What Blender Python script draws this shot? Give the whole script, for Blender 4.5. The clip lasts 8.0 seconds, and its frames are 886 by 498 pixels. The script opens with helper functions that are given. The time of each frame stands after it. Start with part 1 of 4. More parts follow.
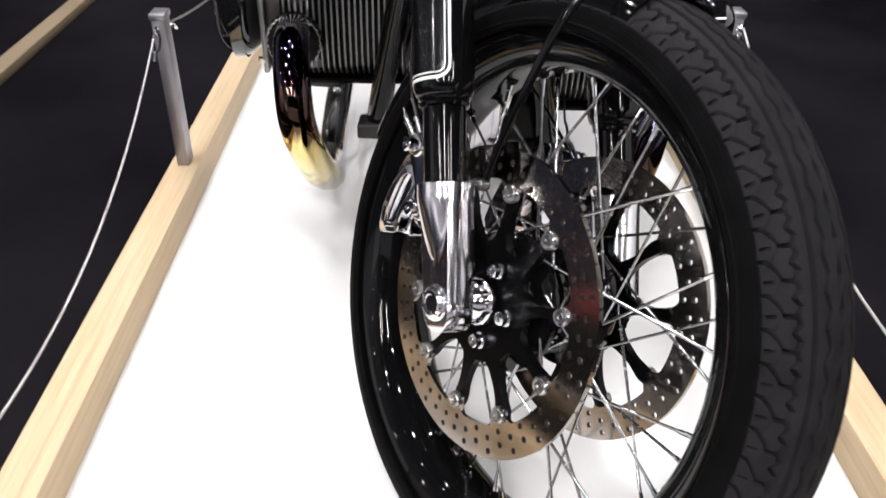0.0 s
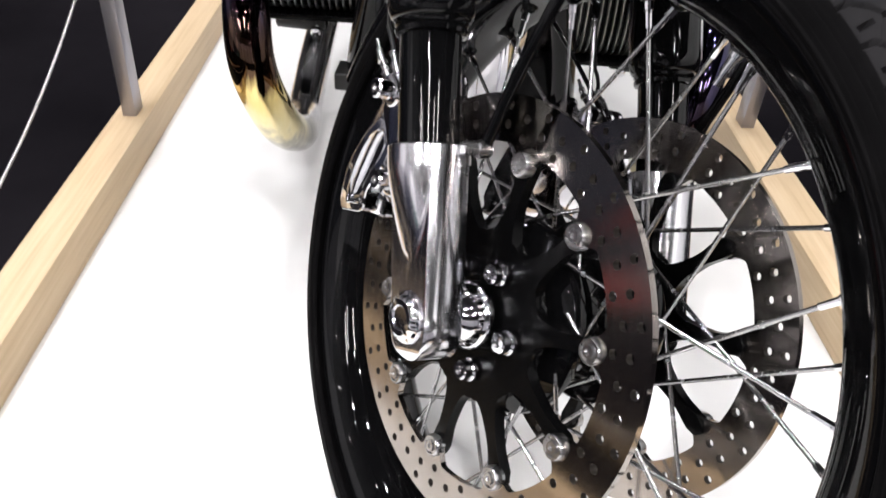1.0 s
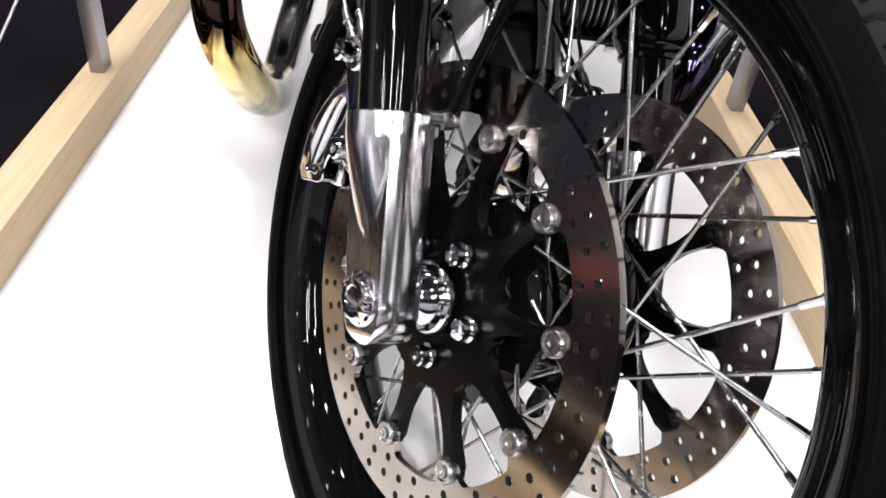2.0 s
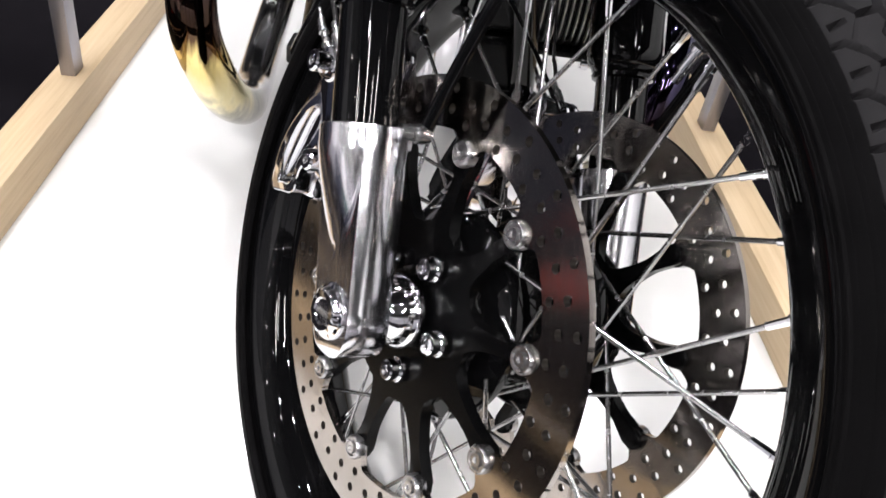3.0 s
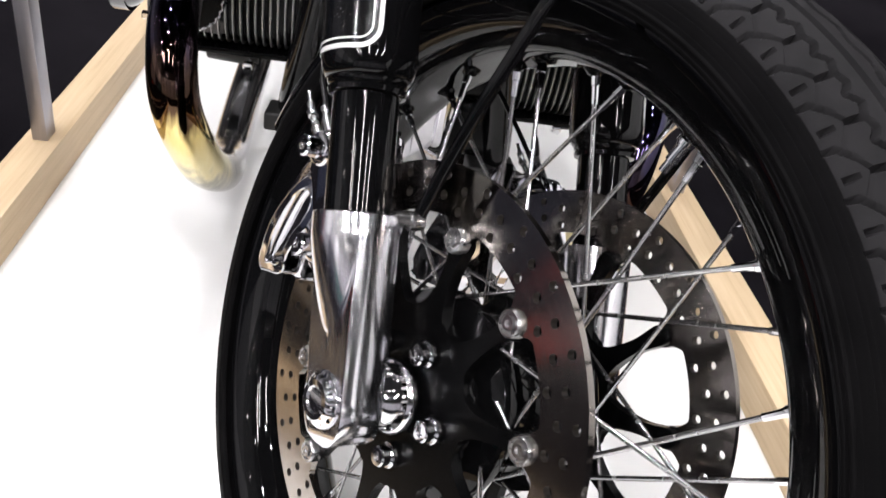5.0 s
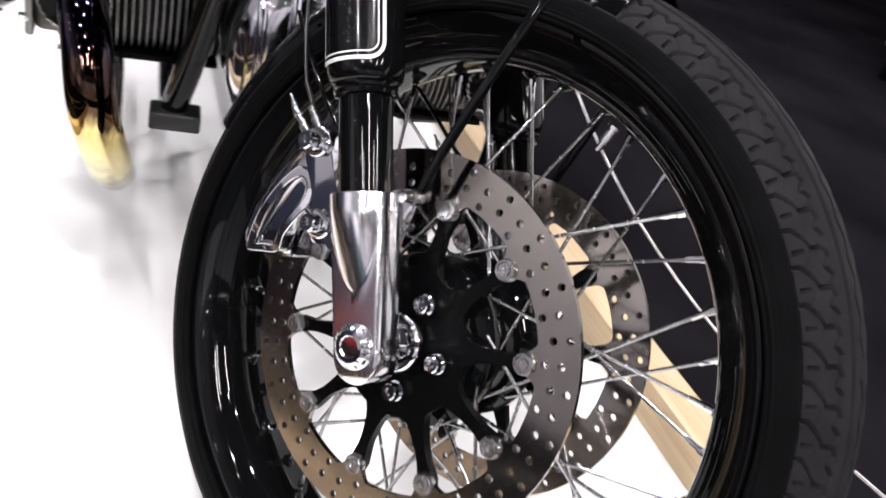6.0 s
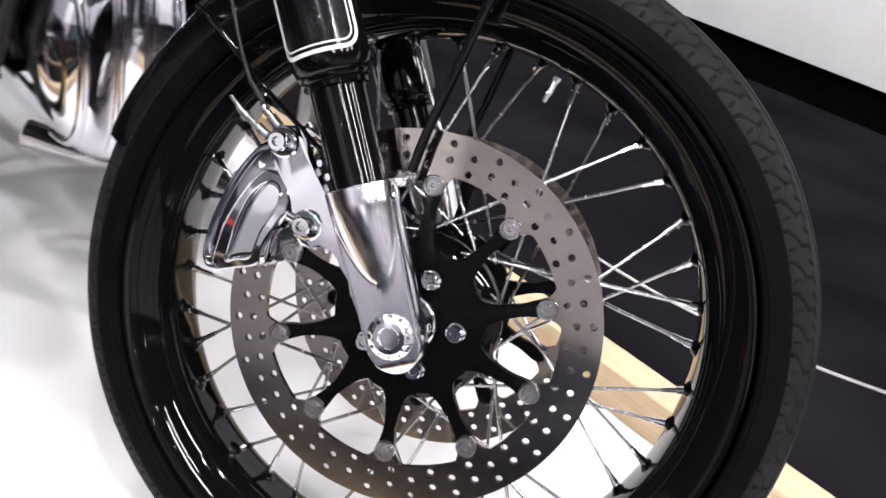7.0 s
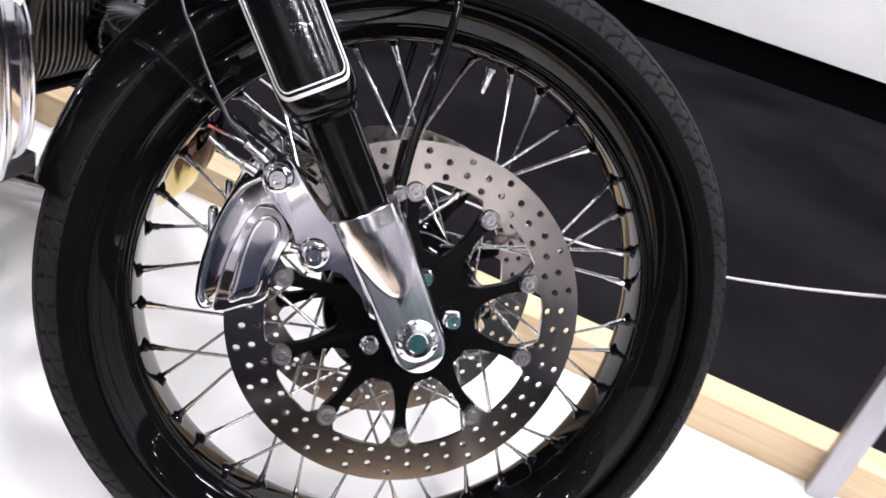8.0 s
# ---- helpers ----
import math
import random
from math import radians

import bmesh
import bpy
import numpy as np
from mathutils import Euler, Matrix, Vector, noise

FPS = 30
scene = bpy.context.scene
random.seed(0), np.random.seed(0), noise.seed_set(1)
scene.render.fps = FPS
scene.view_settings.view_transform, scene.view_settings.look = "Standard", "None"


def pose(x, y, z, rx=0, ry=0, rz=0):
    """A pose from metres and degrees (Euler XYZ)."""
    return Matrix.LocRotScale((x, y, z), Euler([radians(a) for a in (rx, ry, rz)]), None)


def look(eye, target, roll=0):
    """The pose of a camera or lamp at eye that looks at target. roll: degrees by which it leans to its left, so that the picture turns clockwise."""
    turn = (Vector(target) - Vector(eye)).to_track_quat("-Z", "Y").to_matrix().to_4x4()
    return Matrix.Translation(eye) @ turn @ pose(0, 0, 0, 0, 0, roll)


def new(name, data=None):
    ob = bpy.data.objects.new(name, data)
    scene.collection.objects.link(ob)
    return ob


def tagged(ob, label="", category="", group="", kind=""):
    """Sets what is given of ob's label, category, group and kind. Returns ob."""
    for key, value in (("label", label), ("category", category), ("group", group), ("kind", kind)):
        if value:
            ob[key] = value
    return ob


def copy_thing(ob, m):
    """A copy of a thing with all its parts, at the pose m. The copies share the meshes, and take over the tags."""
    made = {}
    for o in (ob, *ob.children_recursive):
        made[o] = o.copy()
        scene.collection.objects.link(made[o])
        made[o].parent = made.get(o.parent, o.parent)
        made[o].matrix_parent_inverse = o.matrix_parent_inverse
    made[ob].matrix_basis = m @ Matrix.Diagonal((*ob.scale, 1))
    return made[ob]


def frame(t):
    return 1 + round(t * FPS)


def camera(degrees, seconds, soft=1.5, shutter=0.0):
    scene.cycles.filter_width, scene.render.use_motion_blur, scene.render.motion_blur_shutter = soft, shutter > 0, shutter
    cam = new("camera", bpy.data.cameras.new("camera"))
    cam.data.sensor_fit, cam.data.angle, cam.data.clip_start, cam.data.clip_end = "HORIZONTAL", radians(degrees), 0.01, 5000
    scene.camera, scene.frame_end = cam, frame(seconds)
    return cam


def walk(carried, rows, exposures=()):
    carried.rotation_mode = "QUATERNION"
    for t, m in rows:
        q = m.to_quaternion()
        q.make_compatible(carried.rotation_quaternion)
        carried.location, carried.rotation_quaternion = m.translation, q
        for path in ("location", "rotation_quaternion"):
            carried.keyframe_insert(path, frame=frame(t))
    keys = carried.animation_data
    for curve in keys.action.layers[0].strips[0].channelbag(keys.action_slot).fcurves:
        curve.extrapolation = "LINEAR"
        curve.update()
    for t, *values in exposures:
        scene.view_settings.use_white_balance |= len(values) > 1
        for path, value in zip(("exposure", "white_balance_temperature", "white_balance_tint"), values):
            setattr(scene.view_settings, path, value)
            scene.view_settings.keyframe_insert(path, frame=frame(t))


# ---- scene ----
cam = camera(58.5, 8.0, soft=1.6, shutter=0.45)
PATH = [
    (0, (-0.1117, -0.6661, 0.8248), (-0.0492, 0.9842, -0.3042), 1.74),
    (0.5, (-0.1062, -0.5462, 0.7564), (-0.0307, 1.0743, -0.4141), 3.13),
    (1, (-0.0905, -0.4596, 0.7041), (-0.0237, 1.1432, -0.4911), 4.00),
    (1.5, (-0.0745, -0.4328, 0.6848), (0.0032, 1.1281, -0.5641), 5.52),
    (3, (-0.0706, -0.4249, 0.6855), (0.0992, 1.1553, -0.5296), 9.60),
    (3.5, (-0.0750, -0.4241, 0.6896), (0.1180, 1.1710, -0.5022), 9.96),
    (4, (-0.0781, -0.4208, 0.6931), (0.1206, 1.1808, -0.4891), 9.83),
    (4.5, (-0.0815, -0.4121, 0.7012), (0.1347, 1.2054, -0.4560), 10.03),
    (4.7, (-0.0854, -0.4100, 0.7022), (0.1399, 1.2191, -0.4369), 10.28),
    (5.8, (-0.2022, -0.4732, 0.7186), (0.3899, 1.1562, -0.2796), 13.97),
    (6, (-0.2706, -0.4989, 0.7248), (0.5098, 1.0427, -0.2832), 16.43),
    (6.5, (-0.3794, -0.4920, 0.7173), (0.6742, 0.9166, -0.2352), 16.80),
    (7, (-0.4714, -0.3815, 0.6915), (0.9084, 0.7228, -0.2455), 15.40),
    (7.5, (-0.5378, -0.2874, 0.7114), (1.0313, 0.4913, -0.2542), 16.09),
    (8, (-0.6086, -0.1943, 0.7335), (1.0711, 0.2681, -0.2491), 16.48),
]
walk(cam, [(t, look(eye, target, roll)) for t, eye, target, roll in PATH], exposures=[(0.0, 0.10, 6500, 10), (4.5, 0.11, 6500, 10), (6.5, 0.25, 6420, 13), (8.0, 0.39, 6320, 13)])

# ---- light: an exhibition hall, lit from a high dark ceiling ----
world = bpy.data.worlds.new("hall_air")
world.use_nodes = True
world.node_tree.nodes["Background"].inputs[0].default_value = (0.05, 0.05, 0.055, 1)
world.node_tree.nodes["Background"].inputs[1].default_value = 0.25
scene.world = world
scene.view_settings.exposure = 0.0
LAMP_WATTS = 42.0
LAMP_SPOTS = [(-0.95, -3.4), (-0.95, -1.2), (-0.95, 1.2), (-0.95, 3.6), (0.2, -2.5), (0.2, 2.9), (-2.1, 0.1), (-2.3, 2.6), (1.9, 4.3), (1.5, 1.5), (-3.8, -2.4)]
STAND_LAMPS = [(1.6, 0.7), (1.6, -1.9)]
STRIP_SPOTS = [(-3.6, -4.6, 0.07), (-2.9, -4.9, 0.03), (-0.5, -4.5, 0.10), (1.5, -4.8, 0.04), (3.1, -4.4, 0.08)]
LAMP_HEIGHT = 4.6
LED_ROWS = [((-4.75, -5.6, 2.75), (0.0, 0.86), 11), ((-3.5, -5.0, 3.55), (0.06, 1.12), 8), ((-2.7, -6.1, 2.95), (0.98, 0.0), 6)]

# ---- materials ----
def mat(name, color, rough=0.5, metal=0.0, coat=0.0, spec=0.5):
    m = bpy.data.materials.new(name)
    m.use_nodes = True
    b = m.node_tree.nodes["Principled BSDF"]
    b.inputs["Base Color"].default_value = (*color, 1)
    b.inputs["Roughness"].default_value = rough
    b.inputs["Metallic"].default_value = metal
    b.inputs["Coat Weight"].default_value = coat
    b.inputs["Coat Roughness"].default_value = 0.03
    b.inputs["Specular IOR Level"].default_value = spec
    return m


def node(m, kind, **inputs):
    n = m.node_tree.nodes.new(kind)
    for k, v in inputs.items():
        n.inputs[k.replace("_", " ")].default_value = v
    return n


def link(m, a, b):
    m.node_tree.links.new(a, b)


def coords(m, scale=(1, 1, 1), which="Object"):
    tc = node(m, "ShaderNodeTexCoord")
    mp = node(m, "ShaderNodeMapping")
    mp.inputs["Scale"].default_value = scale
    link(m, tc.outputs[which], mp.inputs["Vector"])
    return mp.outputs["Vector"]


def noise_tex(m, vec, scale, detail=4.0, rough=0.55):
    n = node(m, "ShaderNodeTexNoise", Scale=scale, Detail=detail, Roughness=rough)
    link(m, vec, n.inputs["Vector"])
    return n.outputs["Fac"]


def ramp(m, fac, stops):
    r = node(m, "ShaderNodeValToRGB")
    e = r.color_ramp.elements
    while len(e) < len(stops):
        e.new(0.5)
    for el, (p, c) in zip(e, stops):
        el.position, el.color = p, (*c, 1)
    link(m, fac, r.inputs["Fac"])
    return r.outputs["Color"]


def value_range(m, fac, lo, hi, a=0.3, b=0.7):
    r = node(m, "ShaderNodeMapRange")
    for k, v in (("From Min", a), ("From Max", b), ("To Min", lo), ("To Max", hi)):
        r.inputs[k].default_value = v
    link(m, fac, r.inputs["Value"])
    return r.outputs["Result"]


def bump(m, fac, strength, dist=0.001):
    b = node(m, "ShaderNodeBump", Strength=strength, Distance=dist)
    link(m, fac, b.inputs["Height"])
    link(m, b.outputs["Normal"], m.node_tree.nodes["Principled BSDF"].inputs["Normal"])


def to(m, out, name):
    link(m, out, m.node_tree.nodes["Principled BSDF"].inputs[name])


def make_white_vinyl():
    m = mat("white_vinyl", (0.86, 0.86, 0.85), 0.16, spec=0.45)
    v = coords(m)
    n = noise_tex(m, v, 3.0, 6)
    to(m, ramp(m, n, [(0.25, (0.80, 0.80, 0.79)), (0.6, (0.87, 0.87, 0.86))]), "Base Color")
    to(m, value_range(m, noise_tex(m, v, 14.0, 5), 0.10, 0.24), "Roughness")
    bump(m, noise_tex(m, v, 260.0, 2), 0.05, 0.0004)
    return m


def make_carpet():
    m = mat("black_carpet", (0.012, 0.011, 0.013), 0.95, spec=0.0)
    v = coords(m)
    n = noise_tex(m, v, 1.6, 5)
    to(m, ramp(m, n, [(0.3, (0.0055, 0.0050, 0.0062)), (0.7, (0.0150, 0.0136, 0.0162))]), "Base Color")
    bump(m, noise_tex(m, v, 420.0, 3), 0.9, 0.004)
    return m


def make_pine(name="pine_timber", tone=0.93):
    m = mat(name, (0.62, 0.45, 0.25), 0.55, spec=0.3)
    v = coords(m, (34, 1.3, 34))
    g = noise_tex(m, v, 3.2, 6, 0.62)
    broad = noise_tex(m, coords(m, (4, 0.5, 4)), 2.0, 3)
    a = ramp(m, g, [(0.30, tuple(tone * q for q in (0.565, 0.415, 0.25))), (0.47, tuple(tone * q for q in (0.66, 0.505, 0.325))), (0.70, tuple(tone * q for q in (0.73, 0.585, 0.40)))])
    mix = node(m, "ShaderNodeMix")
    mix.data_type, mix.blend_type = "RGBA", "MULTIPLY"
    mix.inputs[0].default_value = 0.35
    link(m, a, mix.inputs[6])
    link(m, ramp(m, broad, [(0.3, (0.78, 0.72, 0.62)), (0.7, (1, 1, 1))]), mix.inputs[7])
    to(m, mix.outputs[2], "Base Color")
    to(m, value_range(m, g, 0.42, 0.68), "Roughness")
    bump(m, g, 0.25, 0.0008)
    return m


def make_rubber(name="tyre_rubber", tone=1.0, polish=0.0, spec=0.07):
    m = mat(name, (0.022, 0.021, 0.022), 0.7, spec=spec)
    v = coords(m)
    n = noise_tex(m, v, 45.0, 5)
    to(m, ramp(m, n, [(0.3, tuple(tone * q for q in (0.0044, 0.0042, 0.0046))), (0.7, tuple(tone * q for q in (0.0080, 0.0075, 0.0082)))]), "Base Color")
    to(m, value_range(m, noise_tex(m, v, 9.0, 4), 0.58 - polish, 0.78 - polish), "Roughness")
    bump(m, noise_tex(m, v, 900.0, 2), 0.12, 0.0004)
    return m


def make_black_paint(name="black_gloss_paint", base=0.003):
    m = mat(name, (base, base, base * 1.1), 0.12, coat=0.12, spec=0.2)
    v = coords(m)
    to(m, value_range(m, noise_tex(m, v, 30.0, 4), 0.02, 0.05), "Roughness")
    bump(m, noise_tex(m, v, 90.0, 2), 0.02, 0.0005)
    return m


def make_flake():
    m = mat("black_metal_flake_paint", (0.02, 0.02, 0.022), 0.16, coat=0.1, spec=0.25)
    vo = node(m, "ShaderNodeTexVoronoi", Scale=1000.0)
    v = coords(m)
    link(m, v, vo.inputs["Vector"])
    patch = node(m, "ShaderNodeMath")
    patch.operation = "MULTIPLY"
    link(m, vo.outputs["Color"], patch.inputs[0])
    link(m, value_range(m, noise_tex(m, v, 70.0, 3), 0.70, 1.22), patch.inputs[1])
    to(m, ramp(m, patch.outputs[0], [(0.88, (0.0025, 0.0025, 0.003)), (0.97, (0.30, 0.29, 0.30))]), "Base Color")
    to(m, ramp(m, patch.outputs[0], [(0.88, (0, 0, 0)), (0.90, (1, 1, 1))]), "Metallic")
    bump(m, vo.outputs["Color"], 0.35, 0.0006)
    return m


def make_metal(name, color, rough, scratch=(1, 1, 1), scale=60.0, spread=0.06, dent=0.04):
    m = mat(name, color, rough, metal=1.0)
    v = coords(m, scratch)
    n = noise_tex(m, v, scale, 5)
    to(m, value_range(m, n, max(rough - spread, 0.02), rough + spread), "Roughness")
    c = tuple(x * 0.93 for x in color)
    to(m, ramp(m, noise_tex(m, v, scale * 0.4, 4), [(0.3, c), (0.7, color)]), "Base Color")
    bump(m, n, dent, 0.0004)
    return m


def make_disc_steel():
    """Brushed round the axle: grain that follows the radius."""
    m = mat("brushed_disc_steel", (0.40, 0.36, 0.32), 0.3, metal=1.0)
    tc = node(m, "ShaderNodeTexCoord")
    sep = node(m, "ShaderNodeSeparateXYZ")
    link(m, tc.outputs["Object"], sep.inputs[0])
    rad = node(m, "ShaderNodeVectorMath")
    rad.operation = "LENGTH"
    flat = node(m, "ShaderNodeCombineXYZ")
    link(m, sep.outputs["Y"], flat.inputs["Y"])
    link(m, sep.outputs["Z"], flat.inputs["Z"])
    link(m, flat.outputs[0], rad.inputs[0])
    comb = node(m, "ShaderNodeCombineXYZ")
    link(m, rad.outputs["Value"], comb.inputs["X"])
    fine = noise_tex(m, comb.outputs[0], 260.0, 2)
    broad = noise_tex(m, tc.outputs["Object"], 18.0, 4)
    to(m, ramp(m, broad, [(0.3, (0.34, 0.31, 0.285)), (0.7, (0.44, 0.40, 0.37))]), "Base Color")
    to(m, value_range(m, fine, 0.105, 0.150), "Roughness")
    tan = node(m, "ShaderNodeTangent")
    tan.direction_type, tan.axis = "RADIAL", "X"
    to(m, tan.outputs[0], "Tangent")
    m.node_tree.nodes["Principled BSDF"].inputs["Anisotropic"].default_value = 0.80
    m.node_tree.nodes["Principled BSDF"].inputs["Anisotropic Rotation"].default_value = 0.25
    return m


def make_heat_chrome():
    """Header pipe: chrome that heat has turned blue-black near the port and gold below."""
    m = mat("heat_tinted_chrome", (0.8, 0.8, 0.8), 0.06, metal=1.0)
    tc = node(m, "ShaderNodeTexCoord")
    sep = node(m, "ShaderNodeSeparateXYZ")
    link(m, tc.outputs["Object"], sep.inputs[0])
    n = noise_tex(m, coords(m, (55, 55, 5)), 1.0, 3)
    add = node(m, "ShaderNodeMath")
    add.operation = "MULTIPLY_ADD"
    link(m, n, add.inputs[0])
    add.inputs[1].default_value = 0.11
    link(m, sep.outputs["Z"], add.inputs[2])
    f = value_range(m, add.outputs[0], 0.0, 1.0, 0.135, 0.535)
    tint = ramp(m, f, [(0.20, (0.22, 0.21, 0.185)), (0.29, (0.46, 0.43, 0.34)), (0.36, (0.86, 0.76, 0.46)), (0.52, (0.74, 0.58, 0.24)), (0.56, (0.10, 0.06, 0.035)),
                      (0.72, (0.045, 0.03, 0.03)), (0.85, (0.05, 0.045, 0.09)), (1.0, (0.03, 0.03, 0.06))])
    low = value_range(m, f, 0.09, 0.05, 0.10, 0.45)
    wear = node(m, "ShaderNodeMath")
    wear.operation = "MULTIPLY"
    link(m, low, wear.inputs[0])
    link(m, value_range(m, noise_tex(m, coords(m), 40.0, 3), 0.7, 1.4), wear.inputs[1])
    back = value_range(m, sep.outputs["Y"], 0.0, 1.0, 0.53, 0.63)
    clean = node(m, "ShaderNodeMix")
    link(m, back, clean.inputs[0])
    link(m, wear.outputs[0], clean.inputs[2])
    clean.inputs[3].default_value = 0.17
    plain = node(m, "ShaderNodeMix")
    plain.data_type = "RGBA"
    link(m, back, plain.inputs[0])
    link(m, tint, plain.inputs[6])
    plain.inputs[7].default_value = (0.86, 0.85, 0.87, 1)
    to(m, plain.outputs[2], "Base Color")
    to(m, clean.outputs[0], "Roughness")
    return m


OLD_TIMBER = make_pine("weathered_timber", 0.36)
# One rubber in two tones: lit tread lighter, shaded sidewall darker, put into colour.
LIT_TREAD_RUBBER = make_rubber("lit_tread_rubber", 1.9, spec=0.10)
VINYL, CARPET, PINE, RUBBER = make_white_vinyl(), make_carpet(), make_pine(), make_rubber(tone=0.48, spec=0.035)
PAINT, FLAKE = make_black_paint(), make_flake()
GLOSS = make_black_paint("deep_gloss_black_enamel", 0.004)
GLOSS.node_tree.nodes["Principled BSDF"].inputs["Specular IOR Level"].default_value = 0.9
GLOSS.node_tree.nodes["Principled BSDF"].inputs["Coat Weight"].default_value = 1.0
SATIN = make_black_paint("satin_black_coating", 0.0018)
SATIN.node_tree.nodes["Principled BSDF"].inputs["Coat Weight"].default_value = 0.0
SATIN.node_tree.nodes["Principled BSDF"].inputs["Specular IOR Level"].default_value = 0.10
for ln in list(SATIN.node_tree.links):
    if ln.to_socket.name == "Roughness":
        SATIN.node_tree.links.remove(ln)
SATIN.node_tree.nodes["Principled BSDF"].inputs["Roughness"].default_value = 0.24
CHROME = make_metal("chrome_plate", (0.80, 0.80, 0.82), 0.06, spread=0.025, dent=0.01)
POLISHED = make_metal("polished_aluminium", (0.80, 0.79, 0.83), 0.085, scratch=(60, 60, 60), scale=1.0, spread=0.035, dent=0.05)
BRUSHED = make_metal("polished_fork_aluminium", (0.82, 0.81, 0.85), 0.17, scratch=(420, 420, 7), scale=1.0, spread=0.06, dent=0.07)
STAINLESS = make_metal("stainless_steel", (0.48, 0.475, 0.48), 0.26, scale=25.0, spread=0.03, dent=0.0)
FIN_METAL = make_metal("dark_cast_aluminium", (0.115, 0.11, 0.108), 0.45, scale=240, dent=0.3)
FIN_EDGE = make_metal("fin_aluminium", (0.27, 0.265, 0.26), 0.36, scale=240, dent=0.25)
CASE_METAL = make_metal("grey_cast_aluminium", (0.30, 0.30, 0.30), 0.42, scale=240, dent=0.3)
ALLOY_POST = make_metal("matt_anodised_aluminium", (0.38, 0.37, 0.395), 0.45, scratch=(30, 30, 1), scale=20)
CABLE = make_metal("steel_cable", (0.62, 0.61, 0.60), 0.38, scale=400, dent=0.4)
# Darkened steel for the disc holes: their shade is put into the colour.
HOLE_SHADE = make_metal("hole_shade_steel", (0.07, 0.062, 0.055), 0.5)
DISC, HEAT = make_disc_steel(), make_heat_chrome()
WHITE_LINE = mat("white_pinstripe_enamel", (0.85, 0.85, 0.84), 0.18, coat=0.6)
BLACK_RUBBER = mat("black_moulded_rubber", (0.014, 0.014, 0.014), 0.5)
HOSE = mat("black_hose", (0.012, 0.011, 0.012), 0.28)
BOARD = make_white_vinyl()
BOARD.name = "white_display_board"
DARK_WALL = mat("dark_hall_ceiling", (0.03, 0.03, 0.035), 0.8)
HALL_WALL = mat("grey_hall_wall", (0.12, 0.12, 0.125), 0.7)
NAVY_BOARD = mat("navy_board", (0.02, 0.024, 0.045), 0.5)
TEAL_BOARD = mat("teal_board", (0.02, 0.11, 0.105), 0.5)
RED_BOARD = mat("red_board", (0.55, 0.06, 0.05), 0.5)
PALE_WALL = mat("pale_partition", (0.39, 0.38, 0.41), 0.6)
WHITE_WALL = mat("white_partition", (0.80, 0.79, 0.81), 0.5)
GREY_BOARD = mat("grey_partition", (0.34, 0.33, 0.355), 0.6)
GLASS_LAMP = bpy.data.materials.new("lamp_glass")
GLASS_LAMP.use_nodes = True
_em = GLASS_LAMP.node_tree.nodes.new("ShaderNodeEmission")
_em.inputs["Color"].default_value, _em.inputs["Strength"].default_value = (1.0, 0.97, 0.93, 1), 60.0
GLASS_LAMP.node_tree.links.new(_em.outputs[0], GLASS_LAMP.node_tree.nodes["Material Output"].inputs[0])

GLASS_LED = GLASS_LAMP.copy()
GLASS_LED.name = "led_lens"
GLASS_LED.node_tree.nodes["Emission"].inputs["Strength"].default_value = 220.0


# ---- mesh helpers ----
def finish(bm, name, material, smooth=35.0):
    bmesh.ops.recalc_face_normals(bm, faces=bm.faces)
    me = bpy.data.meshes.new(name)
    bm.to_mesh(me)
    bm.free()
    me.materials.append(material)
    for p in me.polygons:
        p.use_smooth = smooth > 0
    if smooth > 0:
        me.set_sharp_from_angle(angle=radians(smooth))
    return me


def part(name, bm, material, parent, label="", at=None, smooth=35.0):
    """One mesh object under a thing or a part; bm may also be a finished mesh."""
    me = bm if isinstance(bm, bpy.types.Mesh) else finish(bm, name, material, smooth)
    ob = new(name, me)
    ob.parent = parent
    if at is not None:
        ob.matrix_basis = at
    if label:
        ob["label"] = label
    return ob


def thing(name, bm, material, label, category, group="", kind="", at=None, smooth=35.0):
    ob = new(name, bm if isinstance(bm, bpy.types.Mesh) else finish(bm, name, material, smooth))
    if at is not None:
        ob.matrix_basis = at
    return tagged(ob, label, category, group, kind)


def box(x0, x1, y0, y1, z0, z1, bevel=0.0, segs=2, bm=None):
    bm = bm or bmesh.new()
    r = bmesh.ops.create_cube(bm, size=1.0)["verts"]
    for v in r:
        v.co = ((x0 + x1) / 2 + v.co.x * (x1 - x0), (y0 + y1) / 2 + v.co.y * (y1 - y0), (z0 + z1) / 2 + v.co.z * (z1 - z0))
    if bevel:
        es = list({e for v in r for e in v.link_edges})
        bmesh.ops.bevel(bm, geom=es, offset=bevel, segments=segs, affect="EDGES", profile=0.5)
    return bm


def revolve(profile, segs=96, bm=None, closed=False, m=None):
    """Turns (x, r) points about the x axis."""
    bm = bm or bmesh.new()
    rings = []
    for x, r in profile:
        if r < 1e-6:
            rings.append([bm.verts.new((x, 0, 0))])
        else:
            rings.append([bm.verts.new((x, -r * math.sin(2 * math.pi * i / segs), r * math.cos(2 * math.pi * i / segs))) for i in range(segs)])
    n = len(rings)
    for j in range(n if closed else n - 1):
        a, b = rings[j], rings[(j + 1) % n]
        for i in range(segs):
            k = (i + 1) % segs
            if len(a) == 1 and len(b) > 1:
                bm.faces.new((a[0], b[k], b[i]))
            elif len(b) == 1 and len(a) > 1:
                bm.faces.new((a[i], a[k], b[0]))
            elif len(a) > 1:
                bm.faces.new((a[i], a[k], b[k], b[i]))
    if m is not None:
        bm.transform(m)
    return bm


